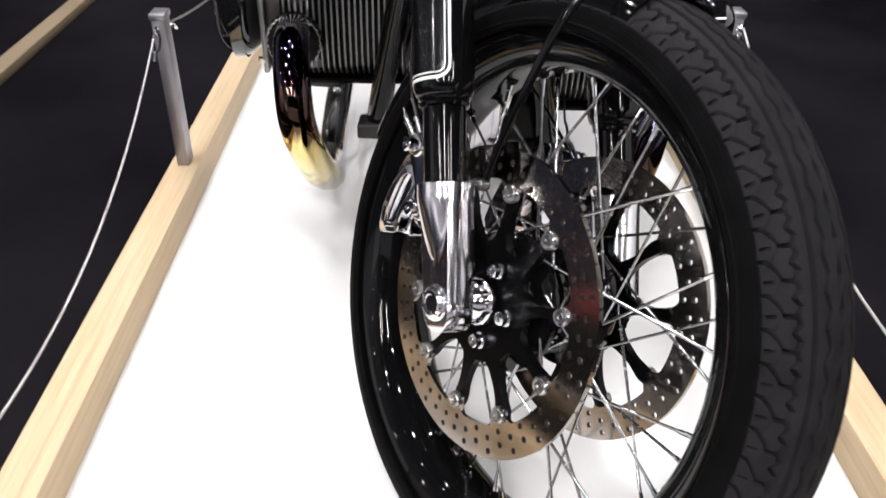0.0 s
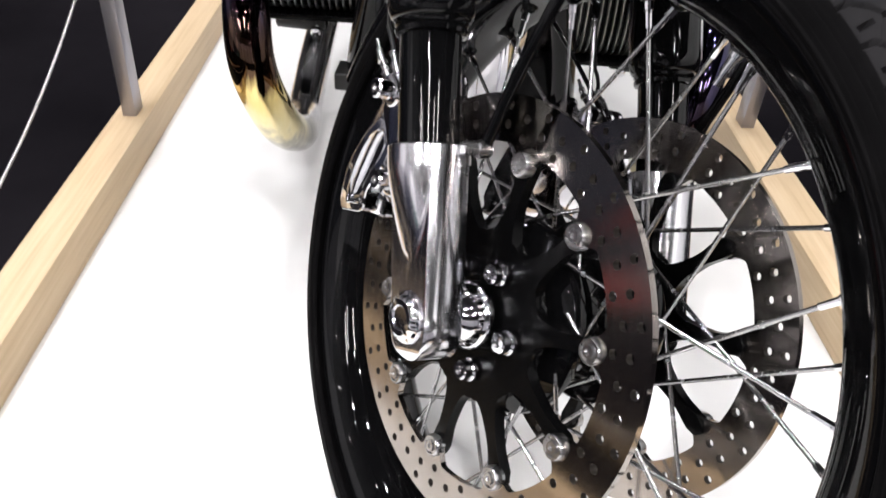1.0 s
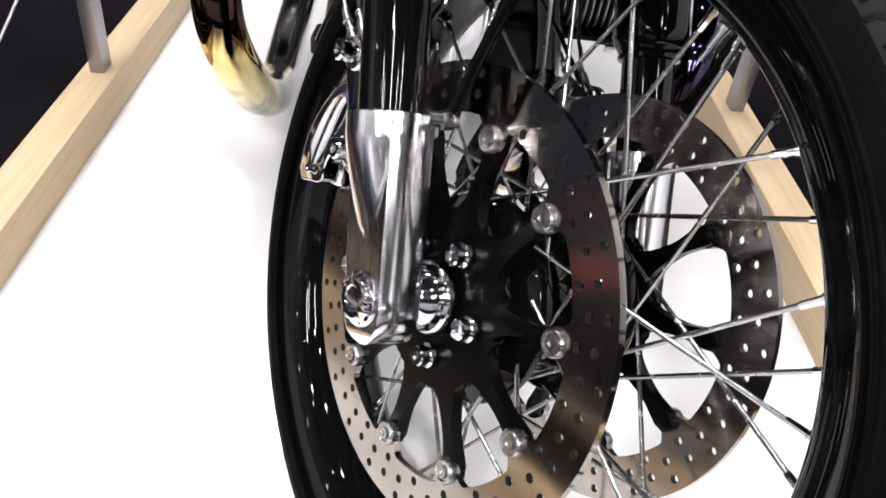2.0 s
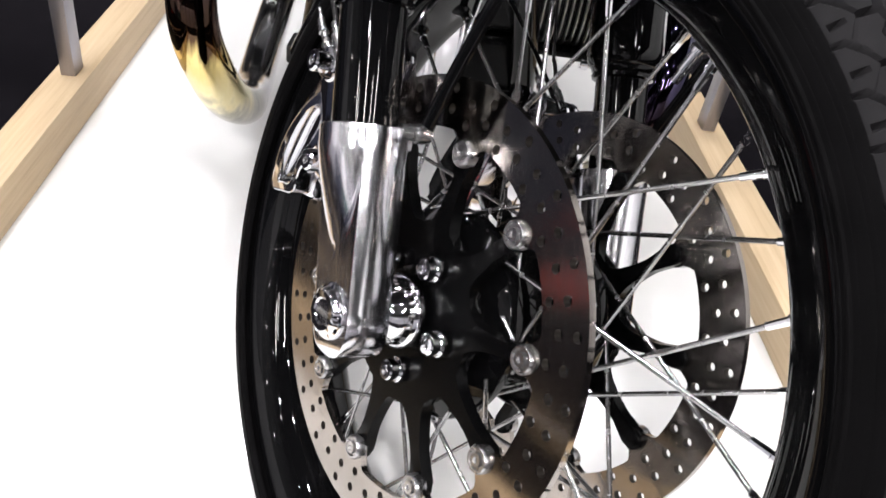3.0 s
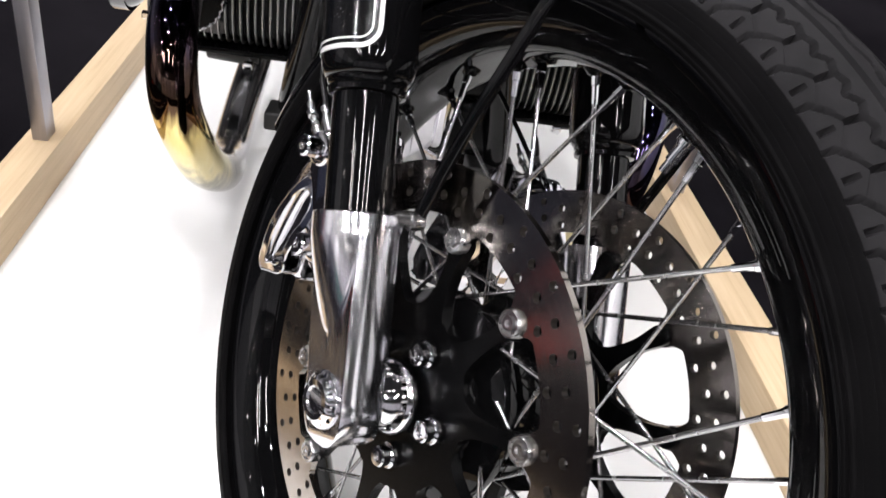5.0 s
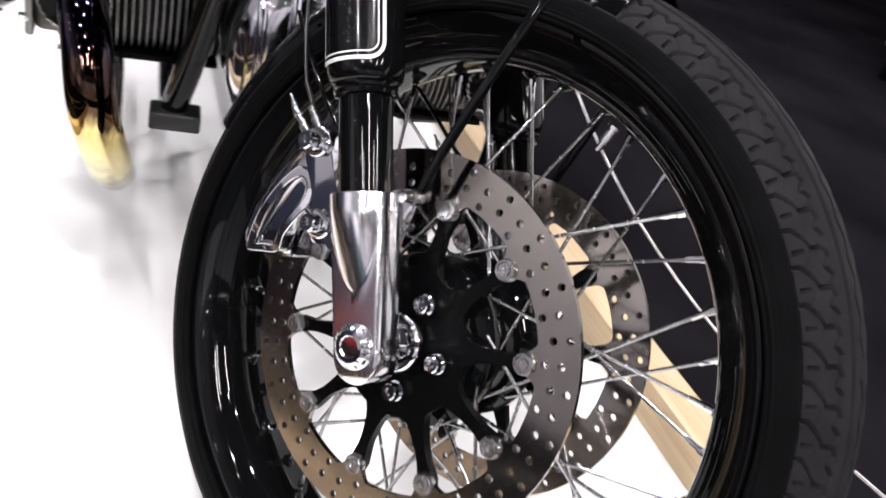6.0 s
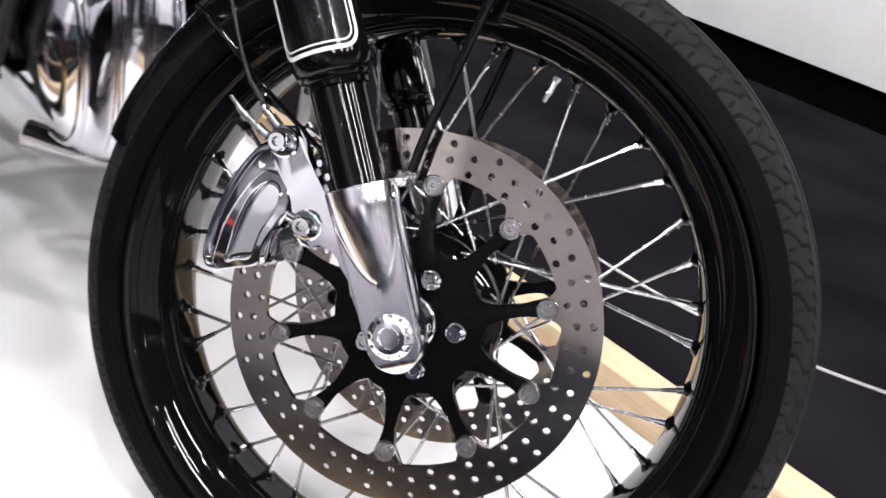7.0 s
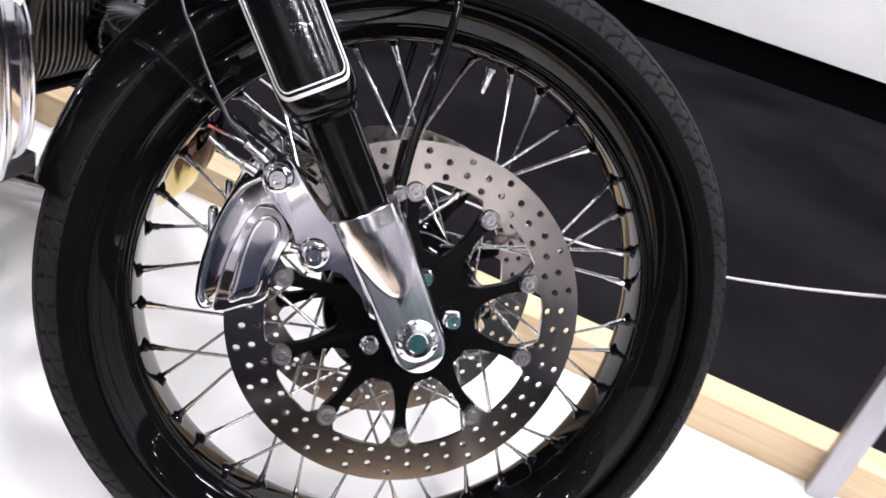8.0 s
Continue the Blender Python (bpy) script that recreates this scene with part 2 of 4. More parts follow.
def smooth_path(pts, n=8):
    """Catmull-Rom through the points."""
    p = [Vector(q) for q in pts]
    p = [p[0] * 2 - p[1]] + p + [p[-1] * 2 - p[-2]]
    out = []
    for i in range(1, len(p) - 2):
        for j in range(n):
            t = j / n
            out.append(0.5 * (2 * p[i] + (p[i + 1] - p[i - 1]) * t + (2 * p[i - 1] - 5 * p[i] + 4 * p[i + 1] - p[i + 2]) * t * t
                              + (3 * p[i] - p[i - 1] - 3 * p[i + 1] + p[i + 2]) * t ** 3))
    return out + [p[-2]]


def sweep(pts, radius, segs=16, bm=None, flat=1.0, cap=True):
    """A tube along points; radius is a number or one for each point."""
    bm = bm or bmesh.new()
    pts = [Vector(q) for q in pts]
    rad = radius if isinstance(radius, (list, tuple)) else [radius] * len(pts)
    up, rings = None, []
    for i, q in enumerate(pts):
        d = (pts[min(i + 1, len(pts) - 1)] - pts[max(i - 1, 0)]).normalized()
        if up is None:
            up = d.orthogonal().normalized()
        up = (up - d * up.dot(d)).normalized()
        side = d.cross(up)
        rings.append([bm.verts.new(q + (up * math.cos(a) * flat + side * math.sin(a)) * rad[i]) for a in (2 * math.pi * k / segs for k in range(segs))])
    for a, b in zip(rings, rings[1:]):
        for i in range(segs):
            k = (i + 1) % segs
            bm.faces.new((a[i], a[k], b[k], b[i]))
    if cap:
        bm.faces.new(rings[0])
        bm.faces.new(rings[-1][::-1])
    return bm


def rod(a, b, r0, r1=None, segs=12, bm=None, cap=True):
    return sweep([a, b], [r0, r0 if r1 is None else r1], segs, bm, cap=cap)


def ring_rod(stations, segs=32, bm=None):
    """Turned part along a line: stations are (point, radius)."""
    return sweep([s[0] for s in stations], [s[1] for s in stations], segs, bm)


def slab(loop, x0, x1, bevel=0.0, segs=2, bm=None):
    """A plate with the (y, z) outline, between x0 and x1, with rounded rims."""
    bm = bm or bmesh.new()
    a = [bm.verts.new((x0, y, z)) for y, z in loop]
    b = [bm.verts.new((x1, y, z)) for y, z in loop]
    n = len(loop)
    fa, fb = bm.faces.new(a), bm.faces.new(b[::-1])
    for i in range(n):
        k = (i + 1) % n
        bm.faces.new((a[i], b[i], b[k], a[k]))
    if bevel:
        es = list({e for f in (fa, fb) for e in f.edges})
        bmesh.ops.bevel(bm, geom=es, offset=bevel, segments=segs, affect="EDGES", profile=0.5)
    return bm


def pillow(loop, x0, x1, x2, shrink=0.7, steps=6, bm=None):
    """A domed pad: the (y, z) outline rises straight from x0 to x1 and then rounds over to x2."""
    bm = bm or bmesh.new()
    cy, cz = sum(p[0] for p in loop) / len(loop), sum(p[1] for p in loop) / len(loop)
    rows = [(1.0, x0), (1.0, x1)] + [(1 - (1 - shrink) * (1 - math.cos(math.pi / 2 * k / steps)), x1 + (x2 - x1) * math.sin(math.pi / 2 * k / steps)) for k in range(1, steps + 1)]
    rings = [[bm.verts.new((x, cy + (y - cy) * s, cz + (z - cz) * s)) for y, z in loop] for s, x in rows]
    n = len(loop)
    for a, b in zip(rings, rings[1:]):
        for i in range(n):
            k = (i + 1) % n
            bm.faces.new((a[i], a[k], b[k], b[i]))
    bm.faces.new(rings[0])
    bm.faces.new(rings[-1])
    return bm


def terraced(loop, rows):
    """A cast body: the (y, z) outline drawn in by steps of (share, x)."""
    bm = bmesh.new()
    cy, cz = sum(p[0] for p in loop) / len(loop), sum(p[1] for p in loop) / len(loop)
    rings = [[bm.verts.new((x, cy + (y - cy) * k, cz + (z - cz) * k)) for y, z in loop] for k, x in rows]
    n = len(loop)
    for a, b in zip(rings, rings[1:]):
        for i in range(n):
            k = (i + 1) % n
            bm.faces.new((a[i], a[k], b[k], b[i]))
    bm.faces.new(rings[0])
    bm.faces.new(rings[-1])
    return bm


def pierced(outer, inner, holes, x0, x1):
    """A flat plate with the (y, z) outlines outer and inner and round holes (y, z, r)."""
    bm = bmesh.new()
    loops = [outer] + ([inner] if inner else [])
    for y, z, r in holes:
        loops.append([(y + r * math.cos(2 * math.pi * i / 10), z + r * math.sin(2 * math.pi * i / 10)) for i in range(10)])
    edges, rims = [], []
    for lp in loops:
        vs = [bm.verts.new((x0, y, z)) for y, z in lp]
        rims.append(vs)
        edges += [bm.edges.new((vs[i], vs[(i + 1) % len(vs)])) for i in range(len(vs))]
    bmesh.ops.triangle_fill(bm, use_beauty=True, use_dissolve=False, edges=edges)
    twin = {v: bm.verts.new((x1, v.co.y, v.co.z)) for vs in rims for v in vs}
    for f in list(bm.faces):
        bm.faces.new([twin[v] for v in reversed(f.verts)])
    for vs in rims:
        for i in range(len(vs)):
            a, b = vs[i], vs[(i + 1) % len(vs)]
            bm.faces.new((a, b, twin[b], twin[a]))
    return bm


def polar(r, deg):
    """Wheel plane: angle from the top towards the front."""
    return (-r * math.sin(radians(deg)), r * math.cos(radians(deg)))


def smooth_loop(pts, n=6):
    """Closed Catmull-Rom outline through (y, z) points."""
    k, out = len(pts), []
    for i in range(k):
        p0, p1, p2, p3 = (Vector((*pts[(i + j - 1) % k], 0)) for j in range(4))
        for j in range(n):
            t = j / n
            q = 0.5 * (2 * p1 + (p2 - p0) * t + (2 * p0 - 5 * p1 + 4 * p2 - p3) * t * t + (3 * p1 - p0 - 3 * p2 + p3) * t ** 3)
            out.append((q.x, q.y))
    return out


def bolt_mesh(name, r, h, material, sides=6, flange=1.35):
    """A bolt head along -x, its seat at x = 0: flange, hexagon, dished middle."""
    bm = revolve([(0, r * flange), (-h * 0.22, r * flange), (-h * 0.3, r * 1.1), (-h * 0.3, 0)], 20)
    revolve([(-h * 0.25, r), (-h * 0.9, r), (-h, r * 0.86), (-h, r * 0.5), (-h * 0.8, r * 0.42), (-h * 0.8, 0)], sides, bm)
    return finish(bm, name, material, 30)


# ---- the place: floor, carpet, walls, ceiling ----
KERB_TOP = 0.065
LEFT_X, RIGHT_X = (-0.606, -0.548), (0.456, 0.520)
FAR_Y, NEAR_Y = 2.05, -1.05
CARPET_Z = -0.05

thing("ground", box(-5.4, 14.2, -12, 16, CARPET_Z - 0.2, CARPET_Z), CARPET, "black short-pile exhibition hall carpet", "floor", kind="structure", smooth=0)
thing("floor", box(LEFT_X[0] + 0.004, RIGHT_X[1] - 0.004, NEAR_Y, FAR_Y + 0.05, CARPET_Z, 0.0, 0.001), VINYL,
      "glossy white vinyl display platform inside timber edging", "floor", kind="structure", smooth=0)
thing("wall_north", box(-5.2, 14, 16, 16.2, CARPET_Z - 0.2, 6.2), HALL_WALL, "plain grey hall wall", "wall", kind="structure", smooth=0)
thing("wall_south", box(-5.2, 14, -12.2, -12, CARPET_Z - 0.2, 6.2), HALL_WALL, "plain grey hall wall", "wall", kind="structure", smooth=0)
thing("wall_west", box(-5.4, -5.2, -12, 16, CARPET_Z - 0.2, 6.2), HALL_WALL, "plain grey hall wall", "wall", kind="structure", smooth=0)
thing("wall_east", box(14, 14.2, -12, 16, CARPET_Z - 0.2, 6.2), HALL_WALL, "plain grey hall wall", "wall", kind="structure", smooth=0)
thing("ceiling", box(-5.4, 14.2, -12.2, 16.2, 6.2, 6.4), DARK_WALL, "dark unlit hall ceiling", "ceiling", kind="structure", smooth=0)


# Unseen boards, added for the metal to reflect; two white ones brighten the discs.
upper = finish(box(0, 0.06, -0.92, 0.92, 1.05, 2.35, 0.004), "upper_board", GREY_BOARD, 0)
upper_white = finish(box(0, 0.06, -0.92, 0.92, 1.05, 2.35, 0.004), "upper_board", WHITE_WALL, 0)
for k, tone in enumerate((NAVY_BOARD, NAVY_BOARD, TEAL_BOARD, NAVY_BOARD, PALE_WALL, NAVY_BOARD, NAVY_BOARD, NAVY_BOARD, NAVY_BOARD)):
    half = 0.45 if tone is TEAL_BOARD else 0.94
    base = thing("partition_panel", box(0, 0.07, -half, half, 0, 1.045, 0.004), tone, "unseen tall partition added for reflections, dark lower board and grey upper board", "partition", "partition panels",
                 kind="structure", at=pose(-5.1, -8.5 + 1.9 * k, CARPET_Z), smooth=0)
    part("upper_board", upper_white if k in (2, 4) else upper, GREY_BOARD, base, "white upper board added to brighten the reflections" if k in (2, 4) else "")
thing("display_board", box(0, 0.03, -0.09, 0.09, 0.30, 0.56, 0.004), RED_BOARD, "small red board fixed to the dark hall partition", "board", at=pose(-5.028, 0.28, CARPET_Z), smooth=0)
carton = thing("carton", box(-0.04, 0.04, -0.070, 0.070, 0, 0.140, 0.004), BLACK_RUBBER, "small black carton with a red lid on the carpet", "box", at=pose(-2.10, 0.03, CARPET_Z), smooth=0)
part("lid", box(-0.055, 0.055, -0.085, 0.085, 0.142, 0.196, 0.004), RED_BOARD, carton, "red lid")


# Unseen pale boards with gaps, added to give the fork ends bright streaks.
tall = finish(box(-0.78, 0.78, -0.03, 0.03, 0.0, 2.6, 0.004), "partition_panel", PALE_WALL, 0)
for k in range(6):
    thing("partition_panel", tall, PALE_WALL, "unseen tall pale partition board added as a reflector", "partition", "partition boards", kind="structure", at=pose(-4.4 + 1.75 * k, -6.6, CARPET_Z))


def ceiling_lamp():
    """A round high-bay lamp: housing, rim, glass, hanging rod."""
    bm = bmesh.new()
    for st in ([((0, 0, 0.0), 0.098), ((0, 0, 0.03), 0.102), ((0, 0, 0.16), 0.08), ((0, 0, 0.30), 0.07), ((0, 0, 0.32), 0.04)],):
        ring_rod(st, 32, bm)
    lamp = thing("ceiling_lamp", bm, SATIN, "round black high-bay lamp hanging from the hall ceiling", "lamp", "hall lamps")
    part("lamp_glass", ring_rod([((0, 0, -0.010), 0.065), ((0, 0, -0.004), 0.080), ((0, 0, -0.001), 0.084)], 32), GLASS_LAMP, lamp)
    part("hanger", rod((0, 0, 0.31), (0, 0, 6.2 - LAMP_HEIGHT), 0.012), SATIN, lamp)
    return lamp


first_lamp = ceiling_lamp()
first_lamp.matrix_basis = pose(*LAMP_SPOTS[0], LAMP_HEIGHT)
for sx, sy in LAMP_SPOTS[1:]:
    copy_thing(first_lamp, pose(sx, sy, LAMP_HEIGHT))
for sx, sy in LAMP_SPOTS:
    light = bpy.data.lights.new("hall_light", "AREA")
    light.shape, light.size, light.energy, light.color = "DISK", 0.16, LAMP_WATTS, (0.99, 0.97, 1.0)
    new("hall_light", light).matrix_basis = pose(sx, sy, LAMP_HEIGHT - 0.03)


def led_spot(x, y, z):
    """A small can light with a bright domed lens on a thin rod."""
    spot = thing("led_spot", ring_rod([((0, 0, 0.0), 0.032), ((0, 0, 0.01), 0.036), ((0, 0, 0.09), 0.034), ((0, 0, 0.10), 0.015)], 20), SATIN,
                 "small black can spot hanging from the hall ceiling", "lamp", "small hall spots", at=pose(x, y, z))
    part("lamp_lens", ring_rod([((0, 0, -0.025), 0.004), ((0, 0, -0.022), 0.012), ((0, 0, -0.014), 0.021), ((0, 0, -0.001), 0.026)], 16), GLASS_LED, spot)
    part("hanger", rod((0, 0, 0.10), (0, 0, 6.2 - z), 0.006), SATIN, spot)


for (x0, y0, z0), (dx, dy), count in LED_ROWS:
    for k in range(count):
        led_spot(x0 + dx * k + 0.09 * math.sin(2.3 * k), y0 + dy * k + 0.12 * math.cos(1.7 * k), z0 + 0.07 * math.sin(3.1 * k))


for sx, sy in STAND_LAMPS:
    aim = pose(sx, sy, LAMP_HEIGHT, 0, -60, 0)
    spot = thing("spot_lamp", rod((sx, sy, LAMP_HEIGHT + 0.12), (sx, sy, 6.2), 0.012), SATIN, "black spot lamp aimed at the white display stand", "lamp", "hall lamps")
    part("lamp_head", ring_rod([((0, 0, 0.0), 0.155), ((0, 0, 0.03), 0.16), ((0, 0, 0.16), 0.10), ((0, 0, 0.24), 0.06)], 28), SATIN, spot, at=aim)
    part("lamp_glass", ring_rod([((0, 0, -0.010), 0.12), ((0, 0, -0.004), 0.145), ((0, 0, -0.001), 0.15)], 28), GLASS_LAMP, spot, at=aim)
    light = bpy.data.lights.new("spot_light", "AREA")
    light.shape, light.size, light.energy, light.color = "DISK", 0.20, LAMP_WATTS * 1.6, (0.99, 0.97, 1.0)
    new("spot_light", light).matrix_basis = aim @ Matrix.Translation((0, 0, -0.03))


for sx, sy, hw in STRIP_SPOTS:
    strip = thing("strip_lamp", box(sx - hw - 0.025, sx + hw + 0.025, sy - 1.05, sy + 1.05, LAMP_HEIGHT, LAMP_HEIGHT + 0.08, 0.01), SATIN, "long black strip lamp hanging from the hall ceiling", "lamp", "hall lamps")
    for e in (-0.8, 0.8):
        part("hanger", rod((sx, sy + e, LAMP_HEIGHT + 0.08), (sx, sy + e, 6.2), 0.006), SATIN, strip)
    part("lamp_glass", box(sx - hw, sx + hw, sy - 1.02, sy + 1.02, LAMP_HEIGHT - 0.012, LAMP_HEIGHT - 0.001), GLASS_LAMP, strip)
    light = bpy.data.lights.new("strip_light", "AREA")
    light.shape, light.size, light.size_y, light.energy, light.color = "RECTANGLE", 0.12, 2.0, LAMP_WATTS, (0.99, 0.97, 1.0)
    new("strip_light", light).matrix_basis = pose(sx, sy, LAMP_HEIGHT - 0.03)


def timber(name, x0, x1, y0, y1, z0, z1, label, wood=None):
    """A sawn square timber with slightly rounded arrises."""
    bm = box(x0, x1, y0, y1, z0, z1, 0.003, 2)
    return thing(name, bm, wood or PINE, label, "timber", "timber edging")


timber("timber_edging", *LEFT_X, NEAR_Y, FAR_Y + 0.03, 0.0, KERB_TOP, "pale pine timber edging along the white platform")
timber("timber_edging", *RIGHT_X, NEAR_Y, FAR_Y + 0.03, 0.0, KERB_TOP, "pale pine timber edging along the white platform")
back = box(-0.03, 0.03, LEFT_X[0], RIGHT_X[1], 0.0, KERB_TOP, 0.003, 2)
thing("timber_edging", back, PINE, "pale pine timber closing the platform's far end", "timber", "timber edging",
      at=pose(0, FAR_Y + 0.064, 0, 0, 0, -90))
timber("timber_edging", -1.300, -1.245, -0.6, 4.6, CARPET_Z, -0.02, "worn grey-brown timber edge of a neighbouring stand", OLD_TIMBER)

stand = thing("display_stand", box(3.34, 7.0, -4.0, 2.44, CARPET_Z, 0.118), SATIN, "white-panelled display stand on a black recessed plinth", "stand", smooth=0)
part("stand_panel", box(3.30, 7.02, -4.02, 2.46, 0.120, 2.10, 0.003), BOARD, stand, "plain white side panel")


# ---- barrier posts and cables ----
def barrier_post(x, y, facing, foot=KERB_TOP):
    """A square alloy tube on a foot plate, with a cap, an eye bolt and a snap hook."""
    w, d, top = 0.0115, 0.018, 0.355 - foot + KERB_TOP
    bm = box(-w, w, -d, d, 0.0, top - KERB_TOP, 0.0018, 2)
    p = thing("barrier_post", bm, ALLOY_POST, "short square aluminium barrier post standing on the timber edging", "barrier post", "barrier posts",
              at=pose(x, y, foot))
    part("post_cap", box(-w - 0.0025, w + 0.0025, -d - 0.0025, d + 0.0025, top - KERB_TOP + 0.0005, top - KERB_TOP + 0.012, 0.002), ALLOY_POST, p)
    for s in (-1, 1):
        ring = [(0, s * (d + 0.011) + 0.008 * math.cos(a), top - KERB_TOP - 0.014 + 0.008 * math.sin(a)) for a in (2 * math.pi * k / 20 for k in range(21))]
        part("eye_bolt", sweep(ring, 0.0022, 8), CHROME, p)
    return p


posts = [barrier_post(-0.577, 0.745, 1), barrier_post(0.488, 0.815, 1), barrier_post(0.4395, -0.555, 1, 0.0), barrier_post(-0.577, -0.66, 1)]


def snap_hook(x, y, z, dx, dz):
    """A small wire hook hanging in the eye bolt."""
    bm = sweep(smooth_path([(0, 0, 0), (0.005, 0, -0.008), (0.006, 0, -0.03), (0, 0, -0.04), (-0.006, 0, -0.03), (-0.005, 0, -0.008), (0, 0, 0)], 5), 0.0022, 8)
    sweep([(0, 0, -0.036), (0, 0, -0.056)], 0.0042, 10, bm)
    return thing("snap_hook", bm, CHROME, "small chromed snap hook at the cable's end", "hook", "cable hooks", at=pose(x, y, z, dx, 0, dz))


def cable(a, b, sag, label):
    pts = []
    for i in range(41):
        t = i / 40
        pts.append((a[0] + (b[0] - a[0]) * t, a[1] + (b[1] - a[1]) * t, a[2] + (b[2] - a[2]) * t - 4 * sag * t * (1 - t)))
    return thing("barrier_cable", sweep(pts, 0.0018, 8), CABLE, label, "cable", "barrier cables")


cable((-0.577, 0.690, 0.335), (-0.577, -0.60, 0.350), 0.187, "thin steel barrier cable sagging between two posts")
cable((0.486, 0.76, 0.350), (0.456, -0.52, 0.330), 0.142, "thin steel barrier cable sagging between two posts")
cable((-0.577, 0.777, 0.335), (-0.577, 1.9, 0.30), 0.05, "thin steel barrier cable leading off behind")
snap_hook(-0.577, 0.715, 0.338, -45, 0)
snap_hook(0.488, 0.785, 0.338, -60, 0)
snap_hook(-0.577, 0.777, 0.338, 60, 0)


# ---- the motorcycle ----
# front end: x along the axle to the bike's left, y to the rear, z up, turned with the steering; its origin is the wheel's middle
FORK = Matrix(((0.82534, -0.52310, 0.21255, 0.0166), (0.46463, 0.84309, 0.27075, 0.0093), (-0.32109, -0.12518, 0.93874, 0.2983), (0, 0, 0, 1)))
bike = tagged(new("motorcycle"), "black custom motorcycle with spoked wheel and twin brake discs", "motorcycle")

WHEEL_X, TYRE_X, R_TYRE, R_NIPPLE = 0.0, -0.007, 0.3342, 0.2415
NEAR_DISC_X, FAR_DISC_X, FORK_X, FAR_FORK_X, RAKE = 0.0725, 0.0815, 0.1206, 0.1300, 24.1
AXIS = Vector((0, math.sin(radians(RAKE)), math.cos(radians(RAKE))))
ACROSS = Vector((0, math.cos(radians(RAKE)), -math.sin(radians(RAKE))))

# hub
half_hub = [(0.0, 0.0500), (0.020, 0.0540), (0.032, 0.0620), (0.036, 0.0720), (0.0385, 0.0750), (0.0450, 0.0750), (0.0480, 0.0735), (0.0500, 0.0690), (0.0530, 0.0600), (0.0560, 0.0480), (0.0580, 0.0340), (0.0660, 0.0300), (0.0660, 0.0)]
hub = revolve([(-x, r) for x, r in reversed(half_hub[1:])] + half_hub, 64)
wheel = part("front_wheel", hub, PAINT, bike, "gloss black wheel hub laced with stainless spokes", FORK @ pose(WHEEL_X, 0, 0))

# rim
half_rim = [(0.0150, 0.2500), (0.0200, 0.2580), (0.0340, 0.2620), (0.0380, 0.2720), (0.0410, 0.2780), (0.0450, 0.2812), (0.0490, 0.2818), (0.0515, 0.2812), (0.0528, 0.2795),
            (0.0528, 0.2770), (0.0515, 0.2735), (0.0492, 0.2690), (0.0462, 0.2640), (0.0428, 0.2590), (0.0390, 0.2545), (0.0348, 0.2505), (0.0305, 0.2474), (0.0262, 0.2454), (0.0210, 0.2443), (0.0100, 0.2436)]
rim = revolve([(-x, r) for x, r in reversed(half_rim)] + half_rim, 180, closed=True)
part("rim", rim, PAINT, wheel, "gloss black drop-centre rim", pose(TYRE_X / 2, 0, 0))


def cut(dist, half, depth):
    """A groove with sloping walls."""
    return depth * min(1.0, max(0.0, (half + 0.0005 - abs(dist)) / 0.0009))


def between(x, xs, ys):
    """Straight lines through the points."""
    for x0, x1, y0, y1 in zip(xs, xs[1:], ys, ys[1:]):
        if x <= x1:
            return y0 + (y1 - y0) * (x - x0) / (x1 - x0)
    return ys[-1]


PITCH = 0.0268
TEETH = ((0.173, 0.444, 0.716, 0.941, 1.173), (0.0392, 0.0421, 0.0396, 0.0441, 0.0392))
CROSS = ((0.0400, 0.0508, 0.0545, 0.0610, 0.0670), (0.455, 0.446, 0.169, -0.113, -0.135))
SIPE = ((0.0510, 0.0575), (0.437, 0.900))


def off_line(f, at):
    """Metres round the tyre from a line at that phase."""
    return ((f - at + 0.5) % 1.0 - 0.5) * PITCH


def tread_depth(s, x):
    """Depth of the grooves in metres; s: pitches round the tyre, x: metres over the crown from the middle."""
    ax, f = abs(x), s % 1.0
    wave = 0.0021 * (2 * abs(2 * ((s + 0.20) % 1.0) - 1) - 1)
    d = max(cut(x - wave, 0.0015, 0.0100), cut(ax - 0.0162 - wave, 0.0016, 0.0120), cut(ax - 0.0288, 0.0017, 0.0120))
    if 0.0370 < ax < 0.0470:
        tooth = between(f if f >= 0.173 else f + 1.0, *TEETH)
        d = max(d, cut((ax - tooth) * 0.80, 0.0011, 0.0100))
    if 0.0400 < ax < 0.0670:
        d = max(d, cut(off_line(f, between(ax, *CROSS)) * (0.75 if 0.0508 < ax < 0.061 else 1.0), 0.0011, 0.0085 * min(1.0, (0.0685 - ax) / 0.008)))
    if 0.0510 < ax < 0.0575:
        d = max(d, cut(off_line(f, between(ax, *SIPE)) * 0.55, 0.0003, 0.0014))
    if 0.0562 < ax < 0.0642:
        d = max(d, cut(off_line(f, 0.495 + (ax - 0.0602) * 3.5), 0.0010, 0.0070))
    if ax > 0.0690:
        d = max(d, cut(((ax - 0.0690) % 0.0029) - 0.00145, 0.0004, 0.0009))
    return d


def rest(v):
    """Flattens the tyre where it stands on the floor."""
    low = (FORK @ (v + Vector((TYRE_X, -0.003, 0)))).z - 0.0015
    return v if low >= 0 else v - low * (FORK.to_3x3().transposed() @ Vector((0, 0, 1)))


